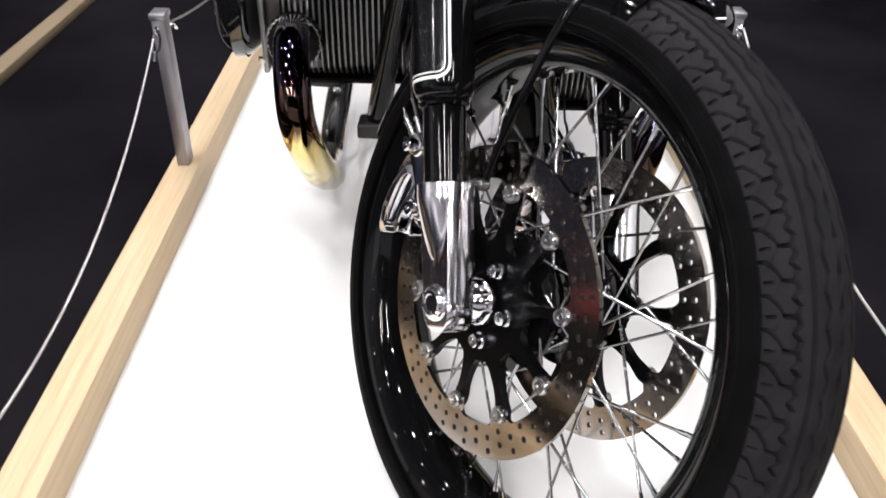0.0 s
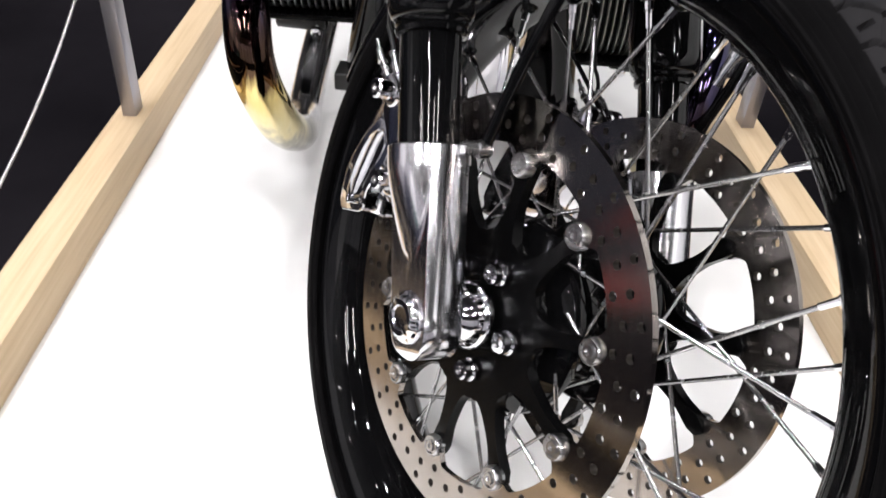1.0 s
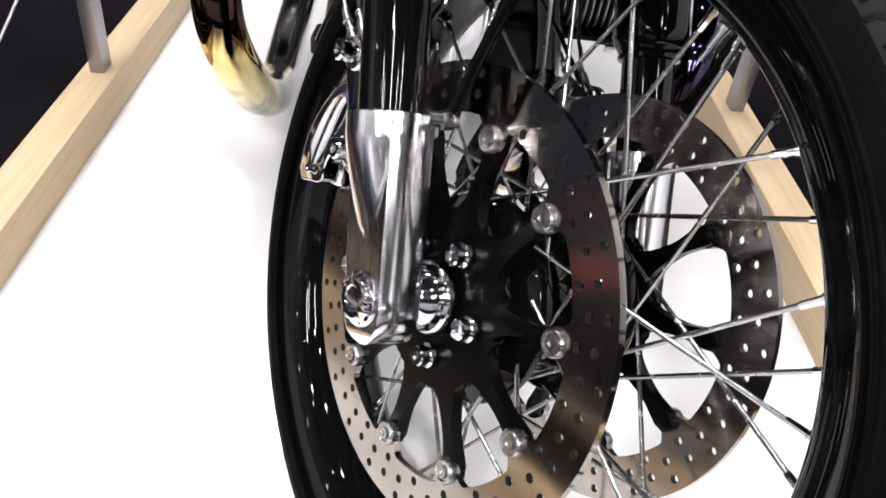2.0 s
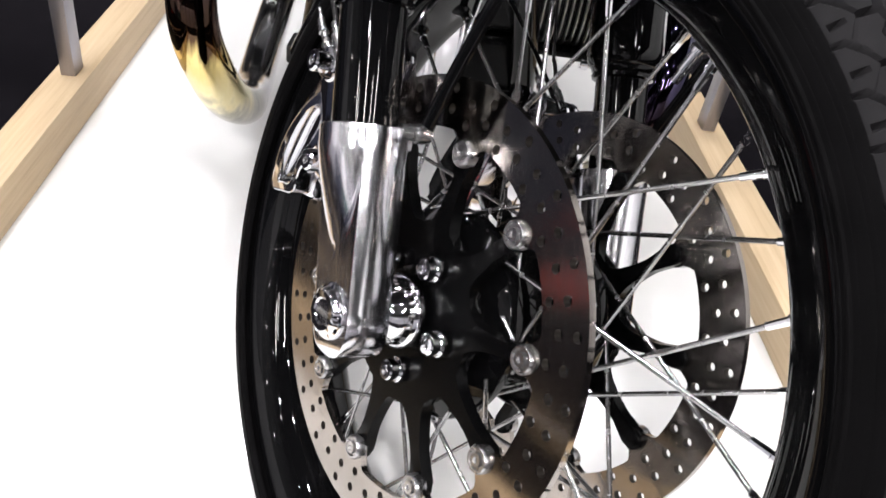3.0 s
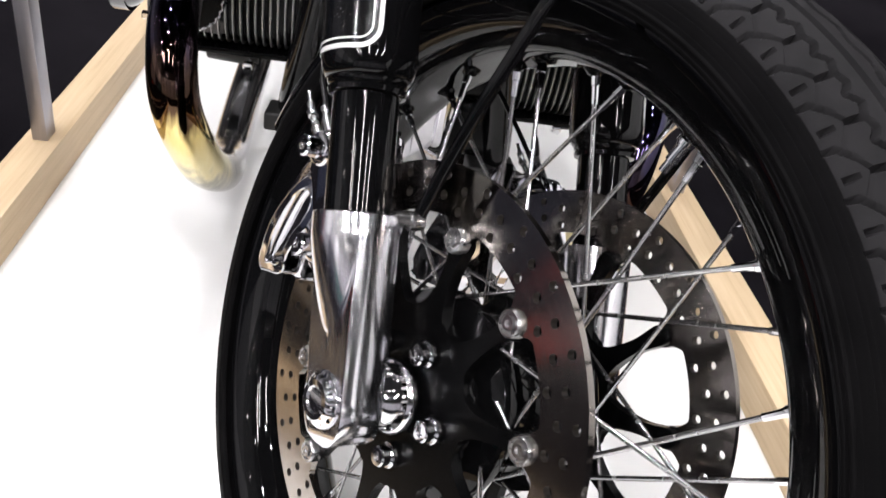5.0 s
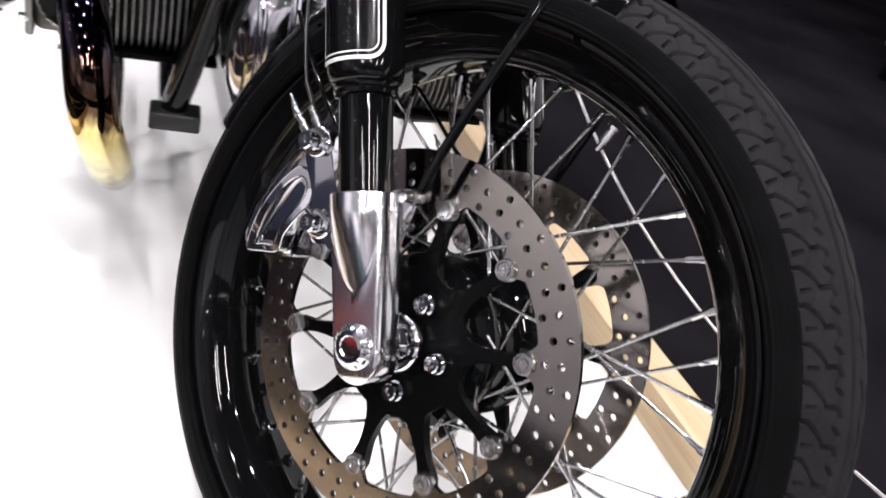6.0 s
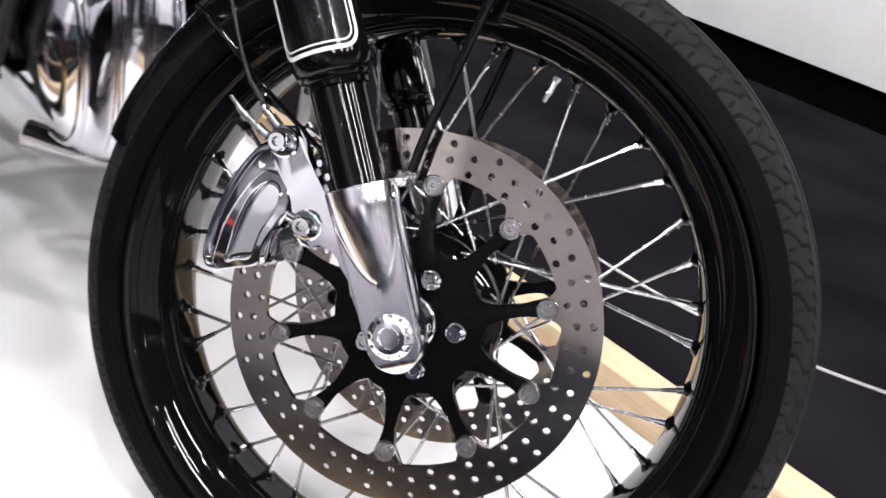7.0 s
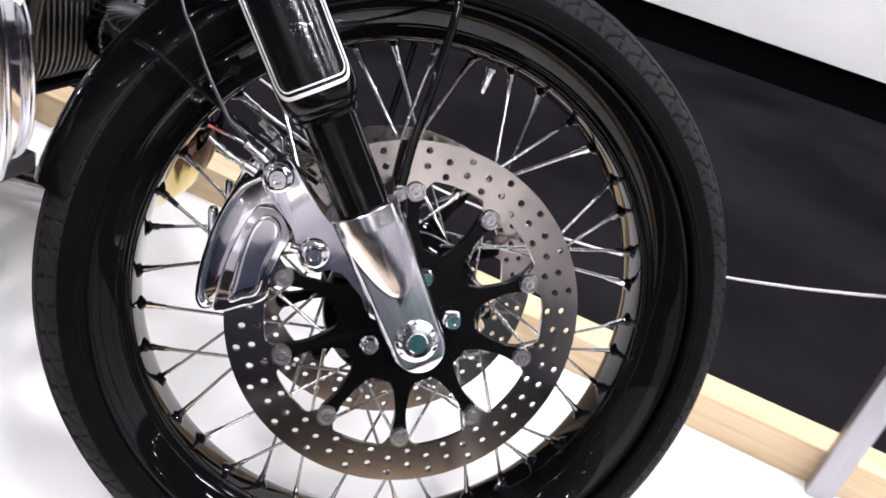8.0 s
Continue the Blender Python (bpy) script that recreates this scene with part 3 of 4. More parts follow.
def tyre_mesh():
    """Carcass with cut tread: a fine grid round the crown, plain sidewalls with moulded ribs."""
    pitches, per = 78, 24
    segs = pitches * per
    half, base, e = 0.0586, R_TYRE - 0.0605, 2 / 2.30
    fine, run = [(0.0, R_TYRE, 0.0)], 0.0
    for i in range(1, 400):
        a = math.pi / 2 * i / 400
        x, r = half * math.sin(a) ** e, base + 0.0605 * math.cos(a) ** e
        run += math.hypot(x - fine[-1][0], r - fine[-1][1])
        fine.append((x, r, run))
    crown = []
    for i in range(-130, 131):
        want = 0.0830 * abs(i) / 130
        x, r, _ = min(fine, key=lambda q: abs(q[2] - want))
        crown.append((math.copysign(x, i), r, math.copysign(want, i)))
    side = [(0.0586, 0.2862), (0.0590, 0.2856), (0.0590, 0.2846), (0.0584, 0.2840), (0.0582, 0.2826), (0.0585, 0.2820), (0.0583, 0.2808), (0.0575, 0.2802),
            (0.0562, 0.2796), (0.0545, 0.2794), (0.0532, 0.2802), (0.0522, 0.2822), (0.0490, 0.2832), (0.0440, 0.2834), (0.0400, 0.2834)]
    assert crown[-1][1] > side[0][1]
    prof = [(-x, r, 0) for x, r in reversed(side)] + crown + [(x, r, 0) for x, r in side]
    first = len(side)
    verts, faces = [], []
    n = len(prof)
    for i in range(segs):
        a = 2 * math.pi * i / segs
        sa, ca = math.sin(a), math.cos(a)
        for j, (x, r, over) in enumerate(prof):
            if first <= j < first + len(crown):
                r = r - tread_depth(i / per + (0.5 if over > 0.0 else 0.0), over)
            verts.append(rest(Vector((x, -r * sa, r * ca))))
    for i in range(segs):
        k = (i + 1) % segs
        for j in range(n - 1):
            faces.append((i * n + j, i * n + j + 1, k * n + j + 1, k * n + j))
    me = bpy.data.meshes.new("tyre")
    me.from_pydata(verts, [], faces)
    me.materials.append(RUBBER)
    me.materials.append(LIT_TREAD_RUBBER)
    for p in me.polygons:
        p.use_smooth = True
        # crown faces take the lighter rubber, light painted into the tread
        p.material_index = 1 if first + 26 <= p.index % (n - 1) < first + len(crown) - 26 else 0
    me.set_sharp_from_angle(angle=radians(30))
    return me


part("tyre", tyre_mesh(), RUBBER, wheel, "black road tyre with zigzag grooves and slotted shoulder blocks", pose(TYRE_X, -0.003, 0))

# spokes: two flanges, crossed both ways
spoke_mesh = finish(rod((0, 0, 0), (0, 0, 1), 0.00165, segs=10), "spoke", STAINLESS)
nip = ring_rod([((0, 0, 0), 0.0024), ((0, 0, 0.012), 0.0026), ((0, 0, 0.0125), 0.0034), ((0, 0, 0.022), 0.0036)], 10)
nipple_mesh = finish(nip, "spoke_nipple", CHROME)
seat_mesh = finish(ring_rod([((0, 0, 0.0), 0.0036), ((0, 0, 0.0012), 0.0052), ((0, 0, 0.0035), 0.0072), ((0, 0, 0.0060), 0.0088)], 12), "nipple_seat", PAINT)
for k in range(40):
    ang = 5.0 + 9.0 * k
    sx = -1 if k % 2 == 0 else 1
    lean = 52.0 if (k // 2) % 2 == 1 else -52.0
    out = (k // 2) % 2 == 0
    ny, nz = polar(R_NIPPLE, ang)
    hy, hz = polar(0.0695, ang + lean)
    a = Vector((sx * (0.0515 if out else 0.0345), hy, hz))
    b = Vector((sx * 0.007, ny, nz))
    d = b - a
    rot = d.to_track_quat("Z", "Y").to_matrix().to_4x4()
    part("spoke", spoke_mesh, STAINLESS, wheel, at=Matrix.Translation(a) @ rot @ Matrix.Diagonal((1, 1, d.length, 1)))
    part("spoke_nipple", nipple_mesh, CHROME, wheel, at=Matrix.Translation(b - d.normalized() * 0.020) @ rot)
    part("nipple_seat", seat_mesh, PAINT, wheel, at=Matrix.Translation(b - d.normalized() * 0.0015) @ rot)
valve = ring_rod([((0, *polar(0.237, 18.7)), 0.0062), ((0, *polar(0.234, 18.7)), 0.0062), ((0, *polar(0.2335, 18.7)), 0.0042), ((0, *polar(0.221, 18.7)), 0.0042), ((0, *polar(0.2205, 18.7)), 0.0030), ((0, *polar(0.213, 18.7)), 0.0030)], 14)
part("tyre_valve", valve, CHROME, wheel, "bright metal tyre valve")


# ---- brake discs ----
def disc_ring():
    outer = [polar(0.1605, 360 * i / 240) for i in range(240)]
    inner = []
    for i in range(360):
        off = abs(((i + 18) % 36) - 18)
        r = 0.1265
        if off < 7.5:
            r = 0.1265 - 0.018 * (0.5 + 0.5 * math.cos(math.pi * off / 7.5)) ** 0.8
        inner.append(polar(r, i))
    holes = []
    for k in range(24):
        for r, a in ((0.1525, 3.75), (0.1390, 3.75), (0.1455, 11.25), (0.1320, 11.25)):
            holes.append((*polar(r, a + 15 * k), 0.0033))
    return pierced(outer, inner, holes, -0.0026, 0.0026)


def carrier_loop():
    pts = []
    for k in range(10):
        c = 36 * k
        for r, off in ((0.0600, -18), (0.0630, -11.5), (0.073, -6.0), (0.094, -3.0), (0.110, -3.6), (0.1205, -3.4), (0.1245, 0), (0.1205, 3.4), (0.110, 3.6), (0.094, 3.0), (0.073, 6.0), (0.0630, 11.5)):
            pts.append(polar(r, c + off))
    return smooth_loop(pts, 3)


disc_mesh = finish(disc_ring(), "brake_disc", DISC, 40)
disc_mesh.materials.append(HOLE_SHADE)
# hole walls painted dark, so the drillings look shaded inside
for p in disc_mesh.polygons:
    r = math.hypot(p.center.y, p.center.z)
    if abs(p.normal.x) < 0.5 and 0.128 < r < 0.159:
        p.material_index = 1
bm = slab(carrier_loop(), -0.0045, 0.0045, 0.0026, 3)
carrier_mesh = finish(bm, "disc_carrier", SATIN)
centre = revolve([(-0.0020, 0.0), (-0.0020, 0.0535), (0.016, 0.0555), (0.016, 0.0)], 64)
centre_mesh = finish(centre, "carrier_boss", SATIN)
button = revolve([(0.002, 0.0090), (-0.0045, 0.0090), (-0.0062, 0.0078), (-0.0062, 0.0066), (-0.0048, 0.0058), (-0.0048, 0.0046), (-0.0070, 0.0042), (-0.0070, 0.0020), (-0.0056, 0.0012), (-0.0056, 0)], 24)
button_mesh = finish(button, "disc_button", STAINLESS)
carrier_bolt = bolt_mesh("carrier_bolt", 0.0072, 0.011, CHROME, 12, 1.22)
for side, phase in ((-1, 0.0), (1, 2.54)):
    turn = FORK @ pose(-NEAR_DISC_X if side < 0 else FAR_DISC_X, 0, 0) @ (Matrix.Identity(4) if side < 0 else pose(0, 0, 0, 0, 0, 180)) @ pose(0, 0, 0, -phase if side > 0 else 0)
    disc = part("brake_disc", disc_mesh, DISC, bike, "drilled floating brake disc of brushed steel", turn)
    part("disc_carrier", carrier_mesh, SATIN, disc, "satin black ten-arm carrier", pose(0.004, 0, 0))
    part("carrier_boss", centre_mesh, SATIN, disc, at=pose(0.004, 0, 0))
    for k in range(10):
        part("disc_button", button_mesh, STAINLESS, disc, at=pose(-0.0005, *polar(0.116, 36 * k), 36 * k))
    for k in range(5):
        part("carrier_bolt", carrier_bolt, CHROME, disc, "chrome twelve-point bolt" if k == 0 else "", pose(-0.0025, *polar(0.0409, 17.6 + 72 * k)))

# axle and spacers
axle = revolve([(-0.128, 0.0), (-0.128, 0.009), (0.128, 0.009), (0.128, 0.0)], 24)
axle_part = part("axle", axle, CHROME, bike, "chrome wheel axle", FORK)
for side in (-1, 1):
    inner = 0.0760 if side < 0 else 0.0850
    sp = revolve([(side * x, r) for x, r in ((inner, 0.010), (inner, 0.0225), (inner + 0.0025, 0.0252), (inner + 0.0060, 0.0257), (inner + 0.0085, 0.0246), (inner + 0.0095, 0.0232),
                                             (inner + 0.0130, 0.0222), (inner + 0.019, 0.0205), (inner + 0.0225, 0.0180), (inner + 0.026, 0.0172), (inner + 0.026, 0.010))], 48)
    part("axle_spacer", sp, CHROME, axle_part)


# ---- fork legs ----
def along(s, x=0.0, q=0.0):
    """A place in the fork: s up the leg from the axle, q to the rear of its line."""
    return Vector((x, 0, 0)) + AXIS * s + ACROSS * q


def leg_matrix(side):
    """Leg frame: z up the leg, y to the rear, x outwards."""
    m = Matrix((( -1 if side < 0 else 1, 0, 0, 0), (0, ACROSS.y, AXIS.y, 0), (0, ACROSS.z, AXIS.z, 0), (0, 0, 0, 1)))
    m.translation = (-FORK_X if side < 0 else FAR_FORK_X, 0, 0)
    return m


END_R, END_TOP, LUG_X, LUG_W = 0.0286, 0.1170, 0.0145, 0.0240


def end_outer(y, z, w):
    """How far the outer side stands out: a flat lug, on which the round tube runs out in a tongue."""
    bar = END_R * math.sqrt(max(0.0, 1 - (y / w) ** 2))
    lug = LUG_X - 0.0006 * math.log(1 + math.exp((LUG_X - bar) / 0.0006)) if bar < LUG_X + 0.004 else LUG_X
    lug = max(lug, 0.0)
    reach = z - 0.0425
    half = min(0.0128 * (max(0.0, reach) / 0.0175) ** 0.57, w)
    tube = math.sqrt(max(0.0, END_R ** 2 - (y * END_R / w) ** 2)) - 0.0136 * max(0.0, (0.104 - z) / 0.0615) ** 1.35
    if half >= w - 0.0015:
        return max(tube, lug * max(0.0, (0.112 - z) / 0.01))
    wall = LUG_X + (half - y) * 2.2 + 0.001
    k = 0.0010
    low = -k * math.log(math.exp(-min(tube, 0.05) / k) + math.exp(-min(wall, 0.05) / k))
    return lug + k * math.log(1 + math.exp((low - lug) / k)) if low - lug < 0.02 else low


def fork_end():
    """Polished lower end: the round tube runs out in a pointed tongue on a flat-faced lug round the axle."""
    bm = bmesh.new()
    rings = []
    levels = [-0.006 - 0.0240 * math.cos(radians(3 + 8.7 * k)) for k in range(11)] + [-0.003, 0.0] + [END_TOP * i / 78 for i in range(1, 79)]
    half = 64
    for z in levels:
        full = LUG_W + (END_R - LUG_W) * min(1.0, max(0.0, z / END_TOP))
        w, tuck = full, 0.0
        if z < -0.006:
            t = (z + 0.006) / 0.0240
            w = full * math.sqrt(max(0.0, 1 - t * t)) + 0.0004
            tuck = 0.0030 * max(0.0, -t - 0.7) / 0.3
        ring = []
        for i in range(half):
            y = w * math.cos(math.pi * (i + 0.5) / half)
            ring.append(bm.verts.new((max(end_outer(y, z, w) - tuck, 0.0004), y, z)))
        for i in range(half):
            y = -w * math.cos(math.pi * (i + 0.5) / half)
            bar = END_R * math.sqrt(max(0.0, 1 - (y / w) ** 2))
            ring.append(bm.verts.new((-max(min(bar, 0.0188 + max(0.0, z - 0.020) * 0.6), 0.0004), y, z)))
        rings.append(ring)
    segs = 2 * half
    for a, b in zip(rings, rings[1:]):
        for i in range(segs):
            k = (i + 1) % segs
            bm.faces.new((a[i], a[k], b[k], b[i]))
    bm.faces.new(rings[0])
    lip = [bm.verts.new((v.co.x * 0.965, v.co.y * 0.965, v.co.z + 0.0009)) for v in rings[-1]]
    well = [bm.verts.new((v.co.x * 0.80, v.co.y * 0.80, v.co.z + 0.0005)) for v in rings[-1]]
    for a, b in ((rings[-1], lip), (lip, well)):
        for i in range(segs):
            k = (i + 1) % segs
            bm.faces.new((a[i], a[k], b[k], b[i]))
    bm.faces.new(well)
    return bm


def leg_turned(st, segs=48):
    return ring_rod([((0, 0, z), r) for z, r in st], segs)


SHROUD_R = 0.0312


def shroud():
    """Upper cover: a round sleeve that steps down to the collar."""
    return ring_rod([((0, 0, z), r) for z, r in ((0.2035, 0.0262), (0.2042, 0.0276), (0.2060, 0.0288), (0.2095, 0.0301), (0.2140, 0.0309), (0.2170, SHROUD_R), (0.30, SHROUD_R), (0.52, SHROUD_R))], 72)


def panel_loop(inset):
    """Rounded rectangle of the painted panel: (arc from the outer side, height up the leg)."""
    w, z0, z1, r = 0.0366 - inset, 0.2170 + inset, 0.505 - inset, max(0.0150 - inset, 0.003)
    pts = [(-w + r + (2 * w - 2 * r) * k / 18, z0) for k in range(18)]
    for cy, cz, a0 in ((w - r, z0 + r, -90), (w - r, z1 - r, 0), (r - w, z1 - r, 90), (r - w, z0 + r, 180)):
        if a0 == 90:
            pts += [(w - r - (2 * w - 2 * r) * k / 18, z1) for k in range(1, 18)]
        pts += [(cy + r * math.cos(radians(a0 + 9 * k)), cz + r * math.sin(radians(a0 + 9 * k))) for k in range(11)]
    return pts


def wrap(arc, z, lift):
    a = arc / SHROUD_R
    return ((SHROUD_R + lift) * math.cos(a), (SHROUD_R + lift) * math.sin(a), z)


def stripe(inset, width):
    """An enamel line laid round the sleeve."""
    bm = bmesh.new()
    rows = [[bm.verts.new(wrap(y, z, lift)) for y, z in panel_loop(k)] for k, lift in ((inset, 0.0002), (inset + 0.0002, 0.0008), (inset + width - 0.0002, 0.0008), (inset + width, 0.0002))]
    n = len(rows[0])
    for a, b in zip(rows, rows[1:] + rows[:1]):
        for i in range(n):
            k = (i + 1) % n
            bm.faces.new((a[i], a[k], b[k], b[i]))
    return bm


def panel_shell():
    """The thin flake-painted field inside the lines."""
    bm = bmesh.new()
    rows = []
    for k in range(25):
        row = []
        for m in range(13):
            y, z = -0.0345 + 0.069 * k / 24, 0.2195 + 0.283 * m / 12
            row.append((bm.verts.new(wrap(y, z, 0.0005)), bm.verts.new(wrap(y, z, 0.0001))))
        rows.append(row)
    for k in range(24):
        for m in range(12):
            for lay in (0, 1):
                bm.faces.new((rows[k][m][lay], rows[k + 1][m][lay], rows[k + 1][m + 1][lay], rows[k][m + 1][lay]))
    return bm


end_mesh = finish(fork_end(), "fork_end", BRUSHED, 24)
slider_mesh = finish(leg_turned([(0.100, 0.0217), (0.203, 0.0217)]), "fork_slider", PAINT)
collar_mesh = finish(leg_turned([(0.1935, 0.0225), (0.1945, 0.0252), (0.1975, 0.0258), (0.1990, 0.0246), (0.2005, 0.0258), (0.2045, 0.0262), (0.2068, 0.0262), (0.2100, 0.0268), (0.2155, 0.0268)]), "dust_collar", PAINT)
shroud_mesh = finish(shroud(), "fork_shroud", PAINT)
panel_mesh = finish(panel_shell(), "shroud_panel", FLAKE)
stripe_meshes = (finish(stripe(0.0, 0.0032), "pinstripe", WHITE_LINE, 0), finish(stripe(0.0056, 0.0015), "pinstripe", WHITE_LINE, 0))
cap_bm = revolve([(0.0, 0.0165), (0.004, 0.0178), (0.007, 0.0170), (0.009, 0.0150), (0.0165, 0.0140), (0.0195, 0.0120), (0.0200, 0.0085), (0.0170, 0.0075), (0.0170, 0)], 72)
for v in cap_bm.verts:
    if 0.008 < v.co.x < 0.0190:
        g = 1 + 0.045 * math.cos(12 * math.atan2(v.co.y, v.co.z))
        v.co.y, v.co.z = v.co.y * g, v.co.z * g
axle_cap_mesh = finish(cap_bm, "axle_cap", CHROME)
for side in (-1, 1):
    leg = part("fork_leg", slider_mesh, PAINT, bike, "gloss black fork leg with chrome end and pinstriped cover", FORK @ leg_matrix(side))
    part("fork_end", end_mesh, BRUSHED, leg, "polished fork end with a pointed tongue")
    part("dust_collar", collar_mesh, PAINT, leg)
    part("fork_shroud", shroud_mesh, PAINT, leg)
    part("shroud_panel", panel_mesh, FLAKE, leg, "black metal-flake panel")
    for sm in stripe_meshes:
        part("pinstripe", sm, WHITE_LINE, leg, "white pinstripe")
    part("axle_cap", axle_cap_mesh, CHROME, leg, "chrome domed axle cap", pose(LUG_X - 0.0005, 0, 0) @ Matrix.Diagonal((0.36, 1.04, 1.04, 1)))

# ---- caliper on the bike's right disc, and its mirror on the left ----
BODY = [(0.116, 0.143), (0.131, 0.131), (0.148, 0.120), (0.165, 0.091), (0.1775, 0.055), (0.1825, 0.026), (0.1800, 0.014), (0.1730, 0.0105), (0.155, 0.016), (0.1265, 0.0215),
        (0.1215, 0.030), (0.1200, 0.046), (0.1120, 0.064), (0.1045, 0.080), (0.1085, 0.094), (0.1180, 0.1055), (0.1150, 0.120), (0.106, 0.130), (0.108, 0.140)]
FRAME = [(0.1279, 0.1044), (0.1148, 0.1008), (0.1072, 0.0882), (0.1072, 0.0752), (0.1125, 0.0655), (0.1223, 0.0435), (0.1250, 0.0276), (0.1440, 0.0200), (0.1648, 0.0145), (0.1628, 0.0328), (0.1553, 0.0593), (0.1435, 0.0856), (0.1338, 0.1011)]
WINDOW = [(0.1276, 0.0944), (0.1191, 0.0936), (0.1148, 0.0856), (0.1163, 0.0749), (0.1249, 0.0555), (0.1312, 0.0335), (0.1420, 0.0290), (0.1514, 0.0256), (0.1499, 0.0403), (0.1442, 0.0644), (0.1368, 0.0847)]
BRACKET = [(0.1060, 0.1400), (0.1160, 0.1420), (0.1270, 0.1350), (0.1290, 0.1220), (0.1200, 0.1080), (0.1060, 0.0900), (0.1010, 0.0760), (0.0990, 0.0620), (0.0900, 0.0500), (0.0780, 0.0530), (0.0640, 0.0560), (0.0500, 0.0420),
           (0.0380, 0.0120), (0.0260, 0.0200), (0.0440, 0.0600), (0.0620, 0.0800), (0.0790, 0.0990), (0.0930, 0.1180)]
bolt_big = bolt_mesh("caliper_bolt", 0.0078, 0.016, CHROME, 12, 1.45)
for side in (-1, 1):
    bm = terraced(smooth_loop(BODY, 5), ((1.0, -0.0850), (1.0, -0.1000), (0.985, -0.1035), (0.955, -0.1068), (0.915, -0.1095), (0.895, -0.1102), (0.885, -0.1098), (0.872, -0.1072), (0.86, -0.1066), (0.78, -0.1085), (0.55, -0.1130)))
    slab(smooth_loop(BODY[:12], 3), -0.0755, -0.0560, 0.004, 2, bm)
    box(-0.086, -0.074, 0.1665, 0.1745, 0.030, 0.095, 0.003, 2, bm)
    if side > 0:
        bm.transform(Matrix.Diagonal((-1, 1, 1, 1)))
    cal = part("brake_caliper", bm, POLISHED, bike, "polished aluminium brake caliper with a teardrop boss", FORK @ pose(0.009 if side < 0 else 0.0, 0, 0))

    def piece(name, b, material, label=""):
        if side > 0:
            b.transform(Matrix.Diagonal((-1, 1, 1, 1)))
        return part(name, b, material, cal, label)

    ring = pierced(smooth_loop(FRAME, 4), smooth_loop(WINDOW, 4), [], -0.1260, -0.1120)
    rim_edges = [e for e in ring.edges if len(e.link_faces) == 2 and e.calc_face_angle() > 1.2 and e.verts[0].co.x < -0.125 and e.verts[1].co.x < -0.125]
    bmesh.ops.bevel(ring, geom=rim_edges, offset=0.0022, segments=3, affect="EDGES", profile=0.5)
    for v in ring.verts:
        if v.co.x < -0.118:
            v.co.x += 2.6 * ((v.co.y - 0.136) ** 2 + (v.co.z - 0.062) ** 2)
    piece("caliper_cover", ring, POLISHED, "raised polished frame")
    piece("caliper_window", pillow([(0.1340 + (y - 0.1340) * 1.04, 0.058 + (z - 0.058) * 1.03) for y, z in smooth_loop(WINDOW, 5)], -0.1100, -0.1178, -0.1190, 0.60, 4), CHROME, "recessed mirror-bright teardrop")
    def bead(loop, height):
        ring_ = [(height(y, z), y, z) for y, z in loop]
        return sweep(ring_ + ring_[:1], 0.0011, 8, cap=False)

    by, bz = sum(p[0] for p in smooth_loop(BODY, 5)) / (5 * len(BODY)), sum(p[1] for p in smooth_loop(BODY, 5)) / (5 * len(BODY))
    crown_of = lambda y, z: -0.1252 + 2.6 * ((y - 0.136) ** 2 + (z - 0.062) ** 2)
    piece("edge_bead", bead([(by + (y - by) * 0.90, bz + (z - bz) * 0.90) for y, z in smooth_loop(BODY, 5)], lambda y, z: -0.1098), CHROME, "bright edge of the body")
    piece("edge_bead", bead([(0.1340 + (y - 0.1340) * 0.975, 0.058 + (z - 0.058) * 0.982) for y, z in smooth_loop(FRAME, 5)], crown_of), CHROME)
    piece("edge_bead", bead([(0.1340 + (y - 0.1340) * 1.06, 0.058 + (z - 0.058) * 1.03) for y, z in smooth_loop(WINDOW, 5)], crown_of), CHROME)
    arm = slab(smooth_loop(BRACKET, 3), -0.1260, -0.1130, 0.0040, 3)
    piece("caliper_bracket", arm, POLISHED, "polished bracket")
    for y, z in ((0.1165, 0.1290), (0.0865, 0.0680)):
        part("caliper_bolt", bolt_big, CHROME, cal, at=pose(side * 0.1260, y, z, 0, 0, 0 if side < 0 else 180))
        piece("bolt_boss", revolve([(-0.128, 0.0), (-0.128, 0.0115), (-0.1265, 0.0128), (-0.110, 0.0135), (-0.110, 0)], 28, m=pose(0, y, z)), POLISHED)
    pin = ring_rod([((-0.120, 0.0865, 0.068), 0.0050), ((-0.120, 0.0975, 0.0715), 0.0050), ((-0.120, 0.0980, 0.0717), 0.0068), ((-0.120, 0.1045, 0.0737), 0.0068)], 16)
    piece("pad_pin", pin, CHROME)
    piece("bleed_nipple", ring_rod([((-0.118, 0.134, 0.130), 0.0042), ((-0.118, 0.144, 0.1363), 0.0044), ((-0.118, 0.145, 0.1369), 0.0029), ((-0.118, 0.153, 0.1419), 0.0028),
                                    ((-0.118, 0.1535, 0.1422), 0.0040), ((-0.118, 0.157, 0.1444), 0.0038), ((-0.118, 0.158, 0.145), 0.0022), ((-0.118, 0.160, 0.147), 0.0032), ((-0.118, 0.163, 0.150), 0.0030), ((-0.118, 0.164, 0.151), 0.0018), ((-0.118, 0.170, 0.1565), 0.0016)], 14), STAINLESS)
    piece("hose_banjo", ring_rod([((-0.118, 0.126, 0.139), 0.0048), ((-0.118, 0.134, 0.146), 0.0048), ((-0.118, 0.1345, 0.1465), 0.0032), ((-0.118, 0.142, 0.1530), 0.0032)], 16), STAINLESS)
